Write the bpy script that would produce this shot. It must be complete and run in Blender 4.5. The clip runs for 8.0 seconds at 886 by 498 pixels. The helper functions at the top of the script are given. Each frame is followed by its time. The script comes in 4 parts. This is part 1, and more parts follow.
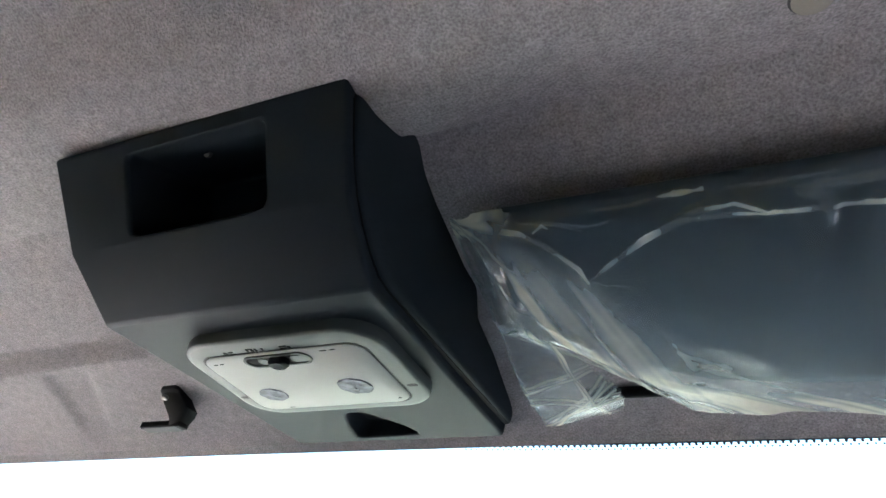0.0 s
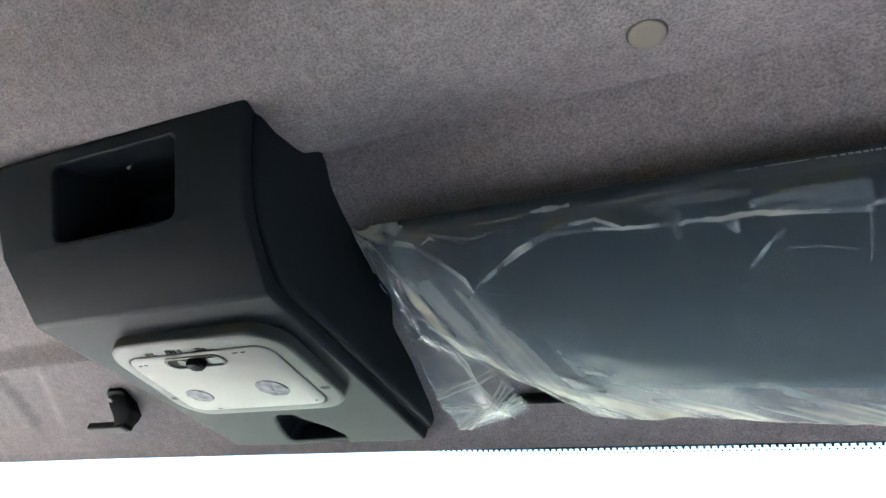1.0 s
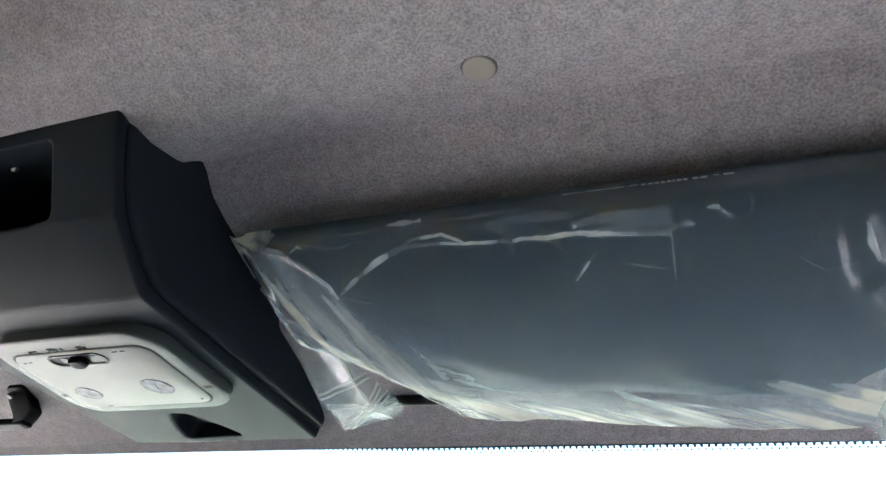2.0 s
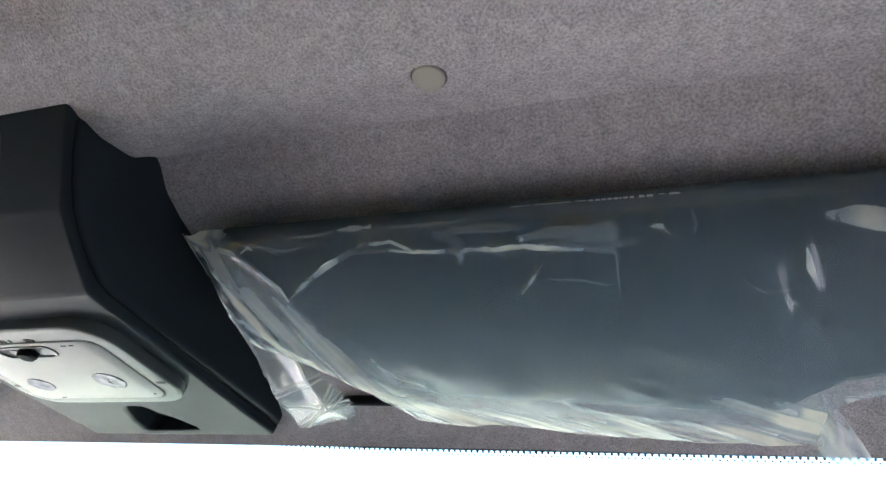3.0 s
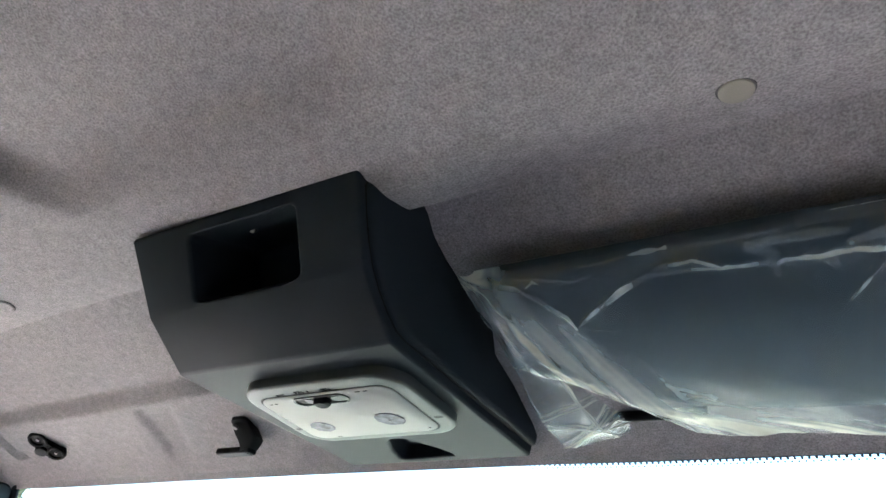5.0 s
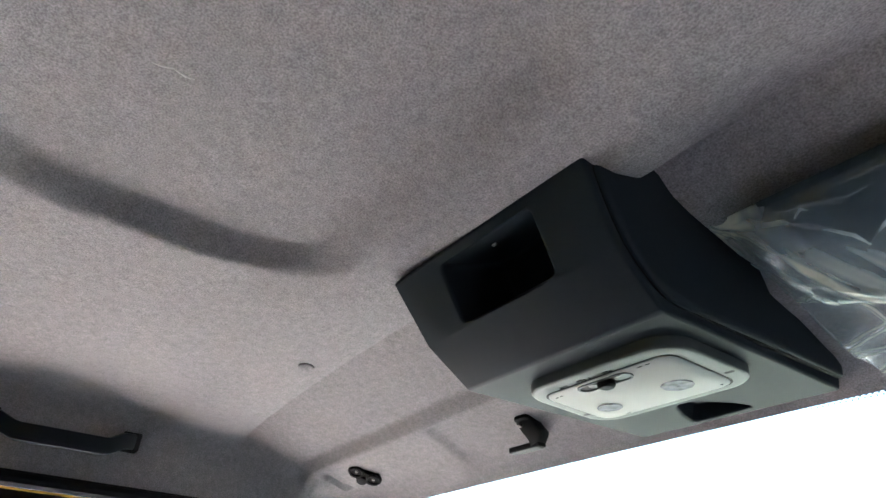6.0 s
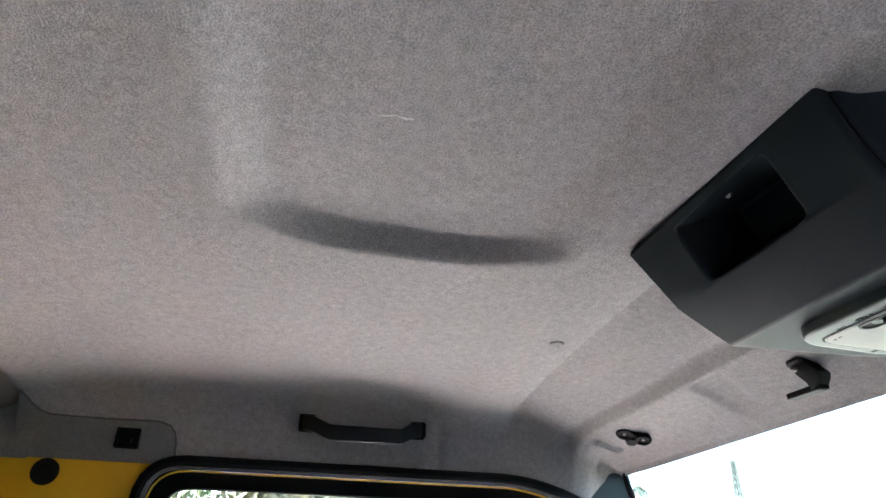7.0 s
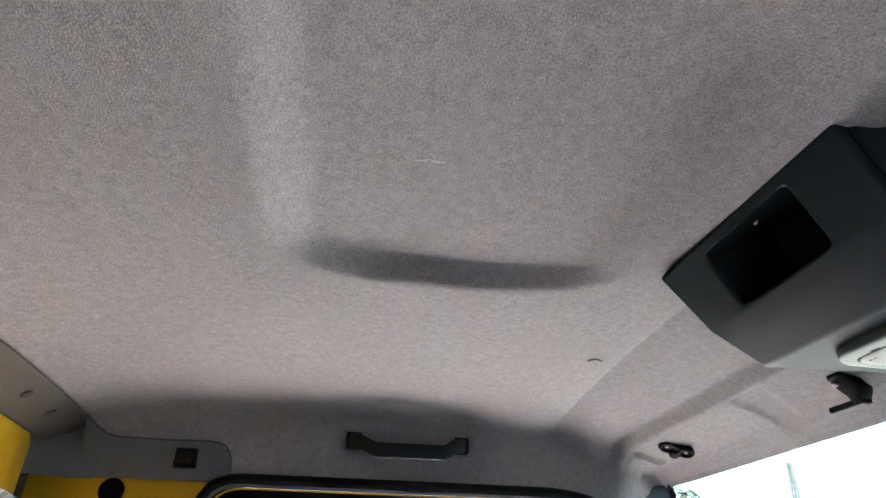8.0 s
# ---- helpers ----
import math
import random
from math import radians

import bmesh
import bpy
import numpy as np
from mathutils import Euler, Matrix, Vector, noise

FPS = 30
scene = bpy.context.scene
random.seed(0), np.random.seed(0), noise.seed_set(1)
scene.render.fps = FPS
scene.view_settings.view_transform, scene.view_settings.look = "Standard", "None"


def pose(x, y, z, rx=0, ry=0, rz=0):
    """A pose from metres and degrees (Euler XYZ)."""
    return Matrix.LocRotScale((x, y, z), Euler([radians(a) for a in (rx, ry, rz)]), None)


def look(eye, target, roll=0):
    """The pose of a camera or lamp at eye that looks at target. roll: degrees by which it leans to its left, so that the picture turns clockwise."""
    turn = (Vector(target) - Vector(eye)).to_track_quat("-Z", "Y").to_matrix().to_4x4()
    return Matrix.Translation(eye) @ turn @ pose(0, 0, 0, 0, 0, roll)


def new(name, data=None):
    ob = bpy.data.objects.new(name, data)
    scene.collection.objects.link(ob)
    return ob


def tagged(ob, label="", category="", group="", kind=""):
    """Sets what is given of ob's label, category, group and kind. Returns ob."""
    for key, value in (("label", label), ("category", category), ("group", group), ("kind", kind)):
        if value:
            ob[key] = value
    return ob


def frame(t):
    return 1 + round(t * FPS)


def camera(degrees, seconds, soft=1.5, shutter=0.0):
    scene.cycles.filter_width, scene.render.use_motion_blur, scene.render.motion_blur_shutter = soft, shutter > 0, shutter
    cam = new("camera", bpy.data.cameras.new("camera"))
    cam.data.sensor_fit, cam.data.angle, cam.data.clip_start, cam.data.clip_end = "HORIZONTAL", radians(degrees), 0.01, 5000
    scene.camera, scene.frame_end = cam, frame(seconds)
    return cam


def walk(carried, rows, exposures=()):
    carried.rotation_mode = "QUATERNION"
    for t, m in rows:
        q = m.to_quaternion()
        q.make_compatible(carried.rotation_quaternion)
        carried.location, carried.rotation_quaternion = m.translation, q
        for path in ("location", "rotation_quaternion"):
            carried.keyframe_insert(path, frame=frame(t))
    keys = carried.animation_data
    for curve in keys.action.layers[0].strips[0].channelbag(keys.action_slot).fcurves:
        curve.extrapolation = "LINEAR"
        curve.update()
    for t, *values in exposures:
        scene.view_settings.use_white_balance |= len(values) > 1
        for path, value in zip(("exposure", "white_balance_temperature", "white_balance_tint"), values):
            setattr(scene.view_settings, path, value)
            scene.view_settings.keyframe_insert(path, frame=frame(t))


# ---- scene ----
cam = camera(70.3, 8.0)
PATH = [
    (0, (0.329, -0.205, 1.63), (-0.436, 1.221, 2.805), 8.2),
    (0.5, (0.364, -0.199, 1.624), (-0.393, 1.215, 2.818), 8.4),
    (1, (0.413, -0.195, 1.619), (-0.349, 1.205, 2.828), 9.2),
    (1.5, (0.459, -0.192, 1.628), (-0.282, 1.234, 2.818), 9.7),
    (2, (0.496, -0.194, 1.613), (-0.156, 1.242, 2.843), 8.2),
    (2.2, (0.511, -0.191, 1.629), (-0.144, 1.265, 2.833), 9.1),
    (3.3, (0.525, -0.193, 1.63), (-0.099, 1.279, 2.833), 9.2),
    (3.5, (0.515, -0.2, 1.634), (-0.118, 1.277, 2.825), 9.1),
    (4, (0.479, -0.218, 1.637), (-0.229, 1.23, 2.821), 10.1),
    (4.2, (0.458, -0.23, 1.63), (-0.279, 1.2, 2.819), 9.8),
    (5.3, (0.395, -0.27, 1.627), (-0.667, 0.992, 2.758), 8.5),
    (5.5, (0.388, -0.277, 1.626), (-0.763, 0.922, 2.738), 7.6),
    (6, (0.389, -0.303, 1.623), (-1.019, 0.646, 2.68), 3.1),
    (6.5, (0.403, -0.32, 1.627), (-1.229, 0.291, 2.607), -0.1),
    (7, (0.416, -0.337, 1.628), (-1.313, 0.034, 2.563), 1.4),
    (7.5, (0.431, -0.348, 1.633), (-1.319, -0.059, 2.555), 1.4),
    (8, (0.457, -0.342, 1.64), (-1.288, -0.093, 2.585), 1.4),
]

EXPOSURE, KELVIN, TINT = 4.51, 6080.0, 11.0
walk(cam, [(t, look(eye, target, roll)) for t, eye, target, roll in PATH], [(0.0, EXPOSURE + 0.03, KELVIN, TINT), (1.5, EXPOSURE + 0.25, KELVIN, TINT), (4.0, EXPOSURE + 0.32, KELVIN, TINT), (5.5, EXPOSURE + 0.0, KELVIN, TINT), (8.0, EXPOSURE + 0.05, KELVIN, TINT)])

# ---- light: hazy bright day, sun behind the cab ----
SUN_EL, SUN_AZ = 55.0, -178.0          # degrees; azimuth from straight ahead, left is negative
world = bpy.data.worlds.new("sky")
scene.world = world
world.use_nodes = True
wn, wl = world.node_tree.nodes, world.node_tree.links
sky = wn.new("ShaderNodeTexSky")
sky.sky_type = "NISHITA"
sky.sun_disc = False
sky.sun_elevation, sky.sun_rotation = radians(SUN_EL), radians(SUN_AZ)
sky.dust_density = 4.0
wl.new(sky.outputs[0], wn["Background"].inputs[0])
wn["Background"].inputs[1].default_value = 0.15
sun_data = bpy.data.lights.new("sun", "SUN")
sun_data.energy, sun_data.angle, sun_data.color = 3.0, radians(8.0), (1.0, 0.95, 0.88)
sun_ob = new("sun", sun_data)
sun_dir = Vector((math.sin(radians(SUN_AZ)) * math.cos(radians(SUN_EL)), math.cos(radians(SUN_AZ)) * math.cos(radians(SUN_EL)), math.sin(radians(SUN_EL))))
sun_ob.matrix_world = look(sun_dir * 30, (0, 0, 0))


# ---- materials ----
def material(name, base, rough=0.5, grain=600.0, depth=0.15, vary=0.15, coarse=9.0, stain=0.12, metal=0.0, bump=0.2, bump_dist=0.0006, spec=0.5, tint=None):
    """Grain and broad unevenness on one base colour."""
    m = bpy.data.materials.new(name)
    m.use_nodes = True
    n, l = m.node_tree.nodes, m.node_tree.links
    b = n["Principled BSDF"]
    co = n.new("ShaderNodeTexCoord")
    fine = n.new("ShaderNodeTexNoise")
    fine.inputs["Scale"].default_value, fine.inputs["Detail"].default_value = grain, 3.0
    broad = n.new("ShaderNodeTexNoise")
    broad.inputs["Scale"].default_value, broad.inputs["Detail"].default_value = coarse, 4.0
    for tex in (fine, broad):
        l.new(co.outputs["Object"], tex.inputs["Vector"])
    r1, r2 = n.new("ShaderNodeValToRGB"), n.new("ShaderNodeValToRGB")
    lo, hi = 1 - vary, 1 + vary
    r1.color_ramp.elements[0].position, r1.color_ramp.elements[1].position = 0.3, 0.7
    r1.color_ramp.elements[0].color = (lo, lo, lo, 1)
    r1.color_ramp.elements[1].color = (hi, hi, hi, 1)
    t = tint or (1, 1, 1)
    r2.color_ramp.elements[0].position, r2.color_ramp.elements[1].position = 0.3, 0.72
    r2.color_ramp.elements[0].color = (1 - stain, 1 - stain, 1 - stain, 1)
    r2.color_ramp.elements[1].color = (*t, 1)
    l.new(fine.outputs["Fac"], r1.inputs[0])
    l.new(broad.outputs["Fac"], r2.inputs[0])
    m1, m2 = n.new("ShaderNodeMix"), n.new("ShaderNodeMix")
    for mx in (m1, m2):
        mx.data_type, mx.blend_type = "RGBA", "MULTIPLY"
        mx.inputs["Factor"].default_value = 1.0
    m1.inputs["A"].default_value = (*base, 1)
    l.new(r1.outputs[0], m1.inputs["B"])
    l.new(m1.outputs["Result"], m2.inputs["A"])
    l.new(r2.outputs[0], m2.inputs["B"])
    l.new(m2.outputs["Result"], b.inputs["Base Color"])
    b.inputs["Roughness"].default_value, b.inputs["Metallic"].default_value = rough, metal
    b.inputs["Specular IOR Level"].default_value = spec
    bp = n.new("ShaderNodeBump")
    bp.inputs["Strength"].default_value, bp.inputs["Distance"].default_value = bump, bump_dist
    l.new(fine.outputs["Fac"], bp.inputs["Height"])
    l.new(bp.outputs[0], b.inputs["Normal"])
    return m


def sheen(n, l, base, gain):
    """Gloss that grows towards grazing angles, the same from both sides of a thin sheet."""
    lw, pw, mr = n.new("ShaderNodeLayerWeight"), n.new("ShaderNodeMath"), n.new("ShaderNodeMapRange")
    lw.inputs["Blend"].default_value = 0.5
    pw.operation = "POWER"
    pw.inputs[1].default_value = 4.0
    l.new(lw.outputs["Facing"], pw.inputs[0])
    mr.inputs["To Min"].default_value, mr.inputs["To Max"].default_value = base, base + gain
    l.new(pw.outputs[0], mr.inputs["Value"])
    return mr.outputs[0]


def film_material(name, haze=1.0, rough=0.12, gloss_base=0.035, tint=(0.93, 0.95, 0.95), milk_colour=(0.85, 0.84, 0.80), scale=32.0, ragged=0.5, detail=6.0, relief=0.45, gain=0.6, carried=False):
    """Clear polythene: mostly see-through, a little milky, glossy. carried: the mesh says how milky it is, painted
    reflections included.
    """
    m = bpy.data.materials.new(name)
    m.use_nodes = True
    n, l = m.node_tree.nodes, m.node_tree.links
    n.remove(n["Principled BSDF"])
    clear, milk, milk2, gloss = (n.new("ShaderNodeBsdf" + k) for k in ("Transparent", "Diffuse", "Translucent", "Glossy"))
    clear.inputs[0].default_value = (*tint, 1)
    milk.inputs[0].default_value = milk2.inputs[0].default_value = (*milk_colour, 1)
    gloss.inputs["Roughness"].default_value = rough
    half, low, top = (n.new("ShaderNodeMixShader") for _ in range(3))
    half.inputs[0].default_value = 0.18
    co, tex, ramp = n.new("ShaderNodeTexCoord"), n.new("ShaderNodeTexNoise"), n.new("ShaderNodeMapRange")
    tex.inputs["Scale"].default_value, tex.inputs["Detail"].default_value = scale, detail
    l.new(co.outputs["Object"], tex.inputs["Vector"])
    ramp.inputs["From Min"].default_value, ramp.inputs["From Max"].default_value = 0.35, 0.7
    ramp.inputs["To Min"].default_value, ramp.inputs["To Max"].default_value = haze * (1 - ragged), haze * (1 + ragged)
    l.new(tex.outputs["Fac"], ramp.inputs["Value"])
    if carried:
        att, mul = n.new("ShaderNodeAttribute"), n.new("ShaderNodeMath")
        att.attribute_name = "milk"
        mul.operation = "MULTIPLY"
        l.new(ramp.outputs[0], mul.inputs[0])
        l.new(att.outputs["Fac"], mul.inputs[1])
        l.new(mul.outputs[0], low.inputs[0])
        # blue where thin: the sky's reflection is put into the film's colour
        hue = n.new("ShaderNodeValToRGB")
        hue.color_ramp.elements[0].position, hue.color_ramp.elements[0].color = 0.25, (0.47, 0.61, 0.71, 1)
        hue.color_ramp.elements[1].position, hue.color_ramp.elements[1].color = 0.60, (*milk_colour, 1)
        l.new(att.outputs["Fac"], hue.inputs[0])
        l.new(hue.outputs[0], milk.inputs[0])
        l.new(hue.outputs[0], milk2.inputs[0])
    else:
        l.new(ramp.outputs[0], low.inputs[0])
    fres = sheen(n, l, gloss_base, gain)
    bp = n.new("ShaderNodeBump")
    bp.inputs["Strength"].default_value, bp.inputs["Distance"].default_value = relief, 0.003
    l.new(tex.outputs["Fac"], bp.inputs["Height"])
    l.new(bp.outputs[0], gloss.inputs["Normal"])
    l.new(milk.outputs[0], half.inputs[1]); l.new(milk2.outputs[0], half.inputs[2])
    l.new(clear.outputs[0], low.inputs[1]); l.new(half.outputs[0], low.inputs[2])
    l.new(fres, top.inputs[0])
    l.new(low.outputs[0], top.inputs[1]); l.new(gloss.outputs[0], top.inputs[2])
    l.new(top.outputs[0], n["Material Output"].inputs["Surface"])
    return m


def glass_material(name, tint):
    m = bpy.data.materials.new(name)
    m.use_nodes = True
    n, l = m.node_tree.nodes, m.node_tree.links
    n.remove(n["Principled BSDF"])
    clear, gloss, mix = n.new("ShaderNodeBsdfTransparent"), n.new("ShaderNodeBsdfGlossy"), n.new("ShaderNodeMixShader")
    clear.inputs[0].default_value = (*tint, 1)
    gloss.inputs["Roughness"].default_value = 0.01
    l.new(sheen(n, l, 0.04, 0.7), mix.inputs[0]); l.new(clear.outputs[0], mix.inputs[1]); l.new(gloss.outputs[0], mix.inputs[2])
    l.new(mix.outputs[0], n["Material Output"].inputs["Surface"])
    return m


FABRIC = material("headliner_fabric", (0.330, 0.312, 0.312), rough=0.95, grain=560, vary=0.31, coarse=95, stain=0.20, bump=0.9, bump_dist=0.0013, spec=0.1, tint=(1.05, 1.0, 1.02))
FABRIC_SIDE = material("dark_grey_trim_felt", (0.196, 0.193, 0.198), rough=0.95, grain=520, vary=0.2, coarse=110, stain=0.15, bump=0.6, bump_dist=0.001, spec=0.1)
SEAM = material("dark_seam", (0.12, 0.114, 0.116), rough=0.95, grain=600, vary=0.2, spec=0.1)
TAUPE = material("taupe_board", (0.125, 0.109, 0.093), rough=0.8, grain=500, vary=0.08, bump=0.15, spec=0.2)
CLIP_DARK = material("clip_shade_brown", (0.045, 0.036, 0.028), rough=0.7, grain=500, vary=0.08)
CONSOLE = material("slate_grained_plastic", (0.0190, 0.0250, 0.0300), rough=0.45, grain=1500, vary=0.14, coarse=14, stain=0.12, bump=0.25, bump_dist=0.0003, spec=0.058)
BEZEL = material("grey_plastic", (0.050, 0.058, 0.056), rough=0.36, grain=1400, vary=0.06, bump=0.12, bump_dist=0.0003, spec=0.2)
LENS_WHITE = material("milky_lamp_plate", (0.43, 0.435, 0.40), rough=0.5, grain=900, vary=0.03, stain=0.08, bump=0.05, spec=0.2)
BLACK = material("black_plastic", (0.004, 0.004, 0.005), rough=0.55, grain=900, vary=0.2, bump=0.15, spec=0.1)
GRIP = material("slate_plastic", (0.0075, 0.010, 0.015), rough=0.42, grain=900, vary=0.15, bump=0.12, spec=0.22)
RUBBER = material("black_rubber", (0.006, 0.006, 0.007), rough=0.65, grain=500, vary=0.25, bump=0.2, spec=0.2)
STEEL = material("screw_steel", (0.15, 0.147, 0.143), rough=0.38, grain=900, vary=0.1, metal=1.0, bump=0.1)
YELLOW = material("yellow_paint", (0.72, 0.40, 0.012), rough=0.28, grain=350, vary=0.03, coarse=6, stain=0.08, bump=0.03, spec=0.5)
CAP = material("beige_plastic_cap", (0.30, 0.27, 0.22), rough=0.55, grain=1300, vary=0.06, bump=0.1)
VISOR = material("visor_vinyl", (0.032, 0.048, 0.058), rough=0.60, grain=700, vary=0.12, coarse=12, stain=0.15, bump=0.08, spec=0.18)
PRINT = material("white_print", (0.28, 0.29, 0.29), rough=0.6, grain=700, vary=0.2)
MARK = material("dark_print", (0.012, 0.014, 0.014), rough=0.8, grain=700, vary=0.2, spec=0.03)
SCUFF = material("pale_scuff", (0.62, 0.60, 0.58), rough=0.9, grain=700, vary=0.2)
FRIT = material("black_frit", (0.008, 0.008, 0.009), rough=0.35, grain=500, vary=0.2)
DASH_PALE = material("grey_dashboard_plastic", (0.07, 0.072, 0.075), rough=0.7, grain=900, vary=0.12, bump=0.2)
DASH = material("dashboard_plastic", (0.06, 0.06, 0.062), rough=0.6, grain=900, vary=0.12, bump=0.2)
FLOORMAT = material("rubber_mat", (0.06, 0.06, 0.06), rough=0.8, grain=300, vary=0.2)
SEAT = material("seat_cloth", (0.12, 0.12, 0.13), rough=0.9, grain=600, vary=0.25, bump=0.3)
PILLAR = material("teal_grey_trim", (0.04, 0.055, 0.062), rough=0.5, grain=900, vary=0.1)
LENS_CLEAR = material("faceted_lens", (0.130, 0.128, 0.170), rough=0.40, grain=150, vary=0.6, bump=0.10, bump_dist=0.0006, spec=0.3)
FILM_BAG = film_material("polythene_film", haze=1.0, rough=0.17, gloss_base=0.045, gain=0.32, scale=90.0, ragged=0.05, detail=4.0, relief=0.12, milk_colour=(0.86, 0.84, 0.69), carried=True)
FILM_SEAT = film_material("polythene_seat_cover", haze=0.26, rough=0.16, scale=22.0, ragged=0.4, milk_colour=(0.82, 0.80, 0.76))
GLASS = glass_material("window_glass", (0.95, 0.97, 0.96))
GLASS_TINTED = glass_material("tinted_windscreen_glass", (0.575, 0.650, 0.605))
GROUND = material("dusty_ground", (0.46, 0.415, 0.385), rough=0.95, grain=14, vary=0.18, coarse=0.35, stain=0.2, bump=0.4, bump_dist=0.02, spec=0.1)
LEAF = material("leaves", (0.085, 0.12, 0.045), rough=0.6, grain=9, vary=0.35, coarse=1.2, stain=0.3, bump=0.0)
PALM_LEAF = material("palm_leaves", (0.016, 0.026, 0.014), rough=0.6, grain=5, vary=0.3, coarse=0.8, stain=0.3, bump=0.0)
BARK = material("bark", (0.16, 0.12, 0.09), rough=0.9, grain=30, vary=0.3, bump=0.6, bump_dist=0.01)
MAST = material("galvanised_lattice", (0.075, 0.077, 0.077), rough=0.7, grain=20, vary=0.1, metal=0.0)


# ---- building helpers ----
def link(name, bm, mat, smooth=35):
    mesh = bpy.data.meshes.new(name)
    bmesh.ops.recalc_face_normals(bm, faces=bm.faces)
    bm.to_mesh(mesh)
    bm.free()
    mesh.materials.append(mat)
    if smooth:
        for p in mesh.polygons:
            p.use_smooth = True
        mesh.set_sharp_from_angle(angle=radians(smooth))
    return new(name, mesh)


def thing(name, at, label, category, group="", kind=""):
    e = new(name)
    e.empty_display_size = 0.05
    e.location = at
    return tagged(e, label, category, group, kind)


def part(name, bm, mat, parent, label="", smooth=35, bevel=0.0, segments=2):
    """One mesh, built in world places, under a thing or a part."""
    ob = link(name, bm, mat, smooth)
    ob.parent = parent
    if parent.type == "EMPTY":
        ob.matrix_parent_inverse = Matrix.Translation(-parent.location)
    if bevel:
        md = ob.modifiers.new("edge", "BEVEL")
        md.width, md.segments, md.limit_method, md.angle_limit = bevel, segments, "ANGLE", radians(32)
    return tagged(ob, label)


def setting(name, bm, mat, label, category, smooth=35, bevel=0.0):
    ob = link(name, bm, mat, smooth)
    if bevel:
        md = ob.modifiers.new("edge", "BEVEL")
        md.width, md.segments, md.limit_method, md.angle_limit = bevel, 2, "ANGLE", radians(32)
    return tagged(ob, label, category, kind="structure")


def loft(bm, rings, closed=True, cap=True):
    rows = [[bm.verts.new(p) for p in ring] for ring in rings]
    n = len(rows[0])
    for a, b in zip(rows, rows[1:]):
        for i in range(n if closed else n - 1):
            j = (i + 1) % n
            bm.faces.new((a[i], a[j], b[j], b[i]))
    if cap and closed:
        bm.faces.new(rows[0]); bm.faces.new(rows[-1])
    return rows


def rounded(w, h, r, n=6, cx=0.0, cy=0.0):
    """A rectangle with round corners, as (u, v) points."""
    pts = []
    for k, (sx, sy) in enumerate(((1, 1), (-1, 1), (-1, -1), (1, -1))):
        for i in range(n + 1):
            a = radians(90 * k + 90 * i / n)
            pts.append((cx + sx * (w / 2 - r) + r * math.cos(a), cy + sy * (h / 2 - r) + r * math.sin(a)))
    return pts


def box(bm, x0, x1, y0, y1, z0, z1):
    loft(bm, [[(x, y, z) for x, y in ((x0, y0), (x1, y0), (x1, y1), (x0, y1))] for z in (z0, z1)])


def tube(bm, path, radius, n=10, closed=False, flat=1.0, up=(1, 0, 0)):
    """A round or oval section along a path; flat scales it along up."""
    rings, m = [], len(path)
    for i, p in enumerate(path):
        a = Vector(path[(i - 1) % m] if closed or i else path[0])
        b = Vector(path[(i + 1) % m] if closed or i < m - 1 else path[-1])
        d = (b - a).normalized()
        u = Vector(up) - d * d.dot(Vector(up))
        u.normalize()
        v = d.cross(u)
        r = radius[i] if isinstance(radius, (list, tuple)) else radius
        rings.append([Vector(p) + r * (math.cos(2 * math.pi * k / n) * u * flat + math.sin(2 * math.pi * k / n) * v) for k in range(n)])
    if closed:
        rings.append(rings[0])
    loft(bm, rings, cap=not closed)
    if closed:
        bmesh.ops.remove_doubles(bm, verts=bm.verts, dist=1e-6)


def dome(bm, centre, normal, radius, height, n=20, rim=0.25):
    """A shallow button, its back on centre, facing normal."""
    q = Vector((0, 0, 1)).rotation_difference(Vector(normal).normalized())
    rings = []
    for r, h in ((1.0, 0.0), (1.0, height * (1 - rim)), (0.93, height * 0.93), (0.6, height), (0.02, height)):
        rings.append([Vector(centre) + q @ Vector((radius * r * math.cos(2 * math.pi * k / n), radius * r * math.sin(2 * math.pi * k / n), h)) for k in range(n)])
    loft(bm, rings)


def plate_with_hole(bm, outer, hole):
    """A flat sheet between two loops of points; returns the hole's verts."""
    vo, vh = [bm.verts.new(p) for p in outer], [bm.verts.new(p) for p in hole]
    edges = []
    for loop in (vo, vh):
        edges += [bm.edges.new((loop[i], loop[(i + 1) % len(loop)])) for i in range(len(loop))]
    bmesh.ops.triangle_fill(bm, edges=edges, use_beauty=True)
    return vo, vh


def step(a, b, x):
    t = min(1.0, max(0.0, (x - a) / (b - a)))
    return t * t * (3 - 2 * t)


# ---- headliner: one moulded sheet from the windscreen to the rear seam, turned down at the doors ----
PROFILE = [(-0.815, 1.924), (-0.80, 1.928), (-0.74, 1.946), (-0.66, 1.962), (-0.56, 1.968), (-0.45, 1.970), (-0.30, 1.970), (-0.14, 1.968), (-0.085, 1.9632), (-0.050, 1.9595),
           (-0.025, 1.9562), (0.0, 1.9550), (0.015, 1.9556), (0.03, 1.9597), (0.050, 1.9655), (0.060, 1.9686), (0.0760, 1.9738), (0.0775, 1.9730), (0.100, 1.9590), (0.125, 1.9520), (0.20, 1.9390), (0.226, 1.938), (0.232, 1.935),
           (0.248, 1.918), (0.256, 1.9155), (0.30, 1.907), (0.36, 1.889), (0.405, 1.869), (0.416, 1.861)]
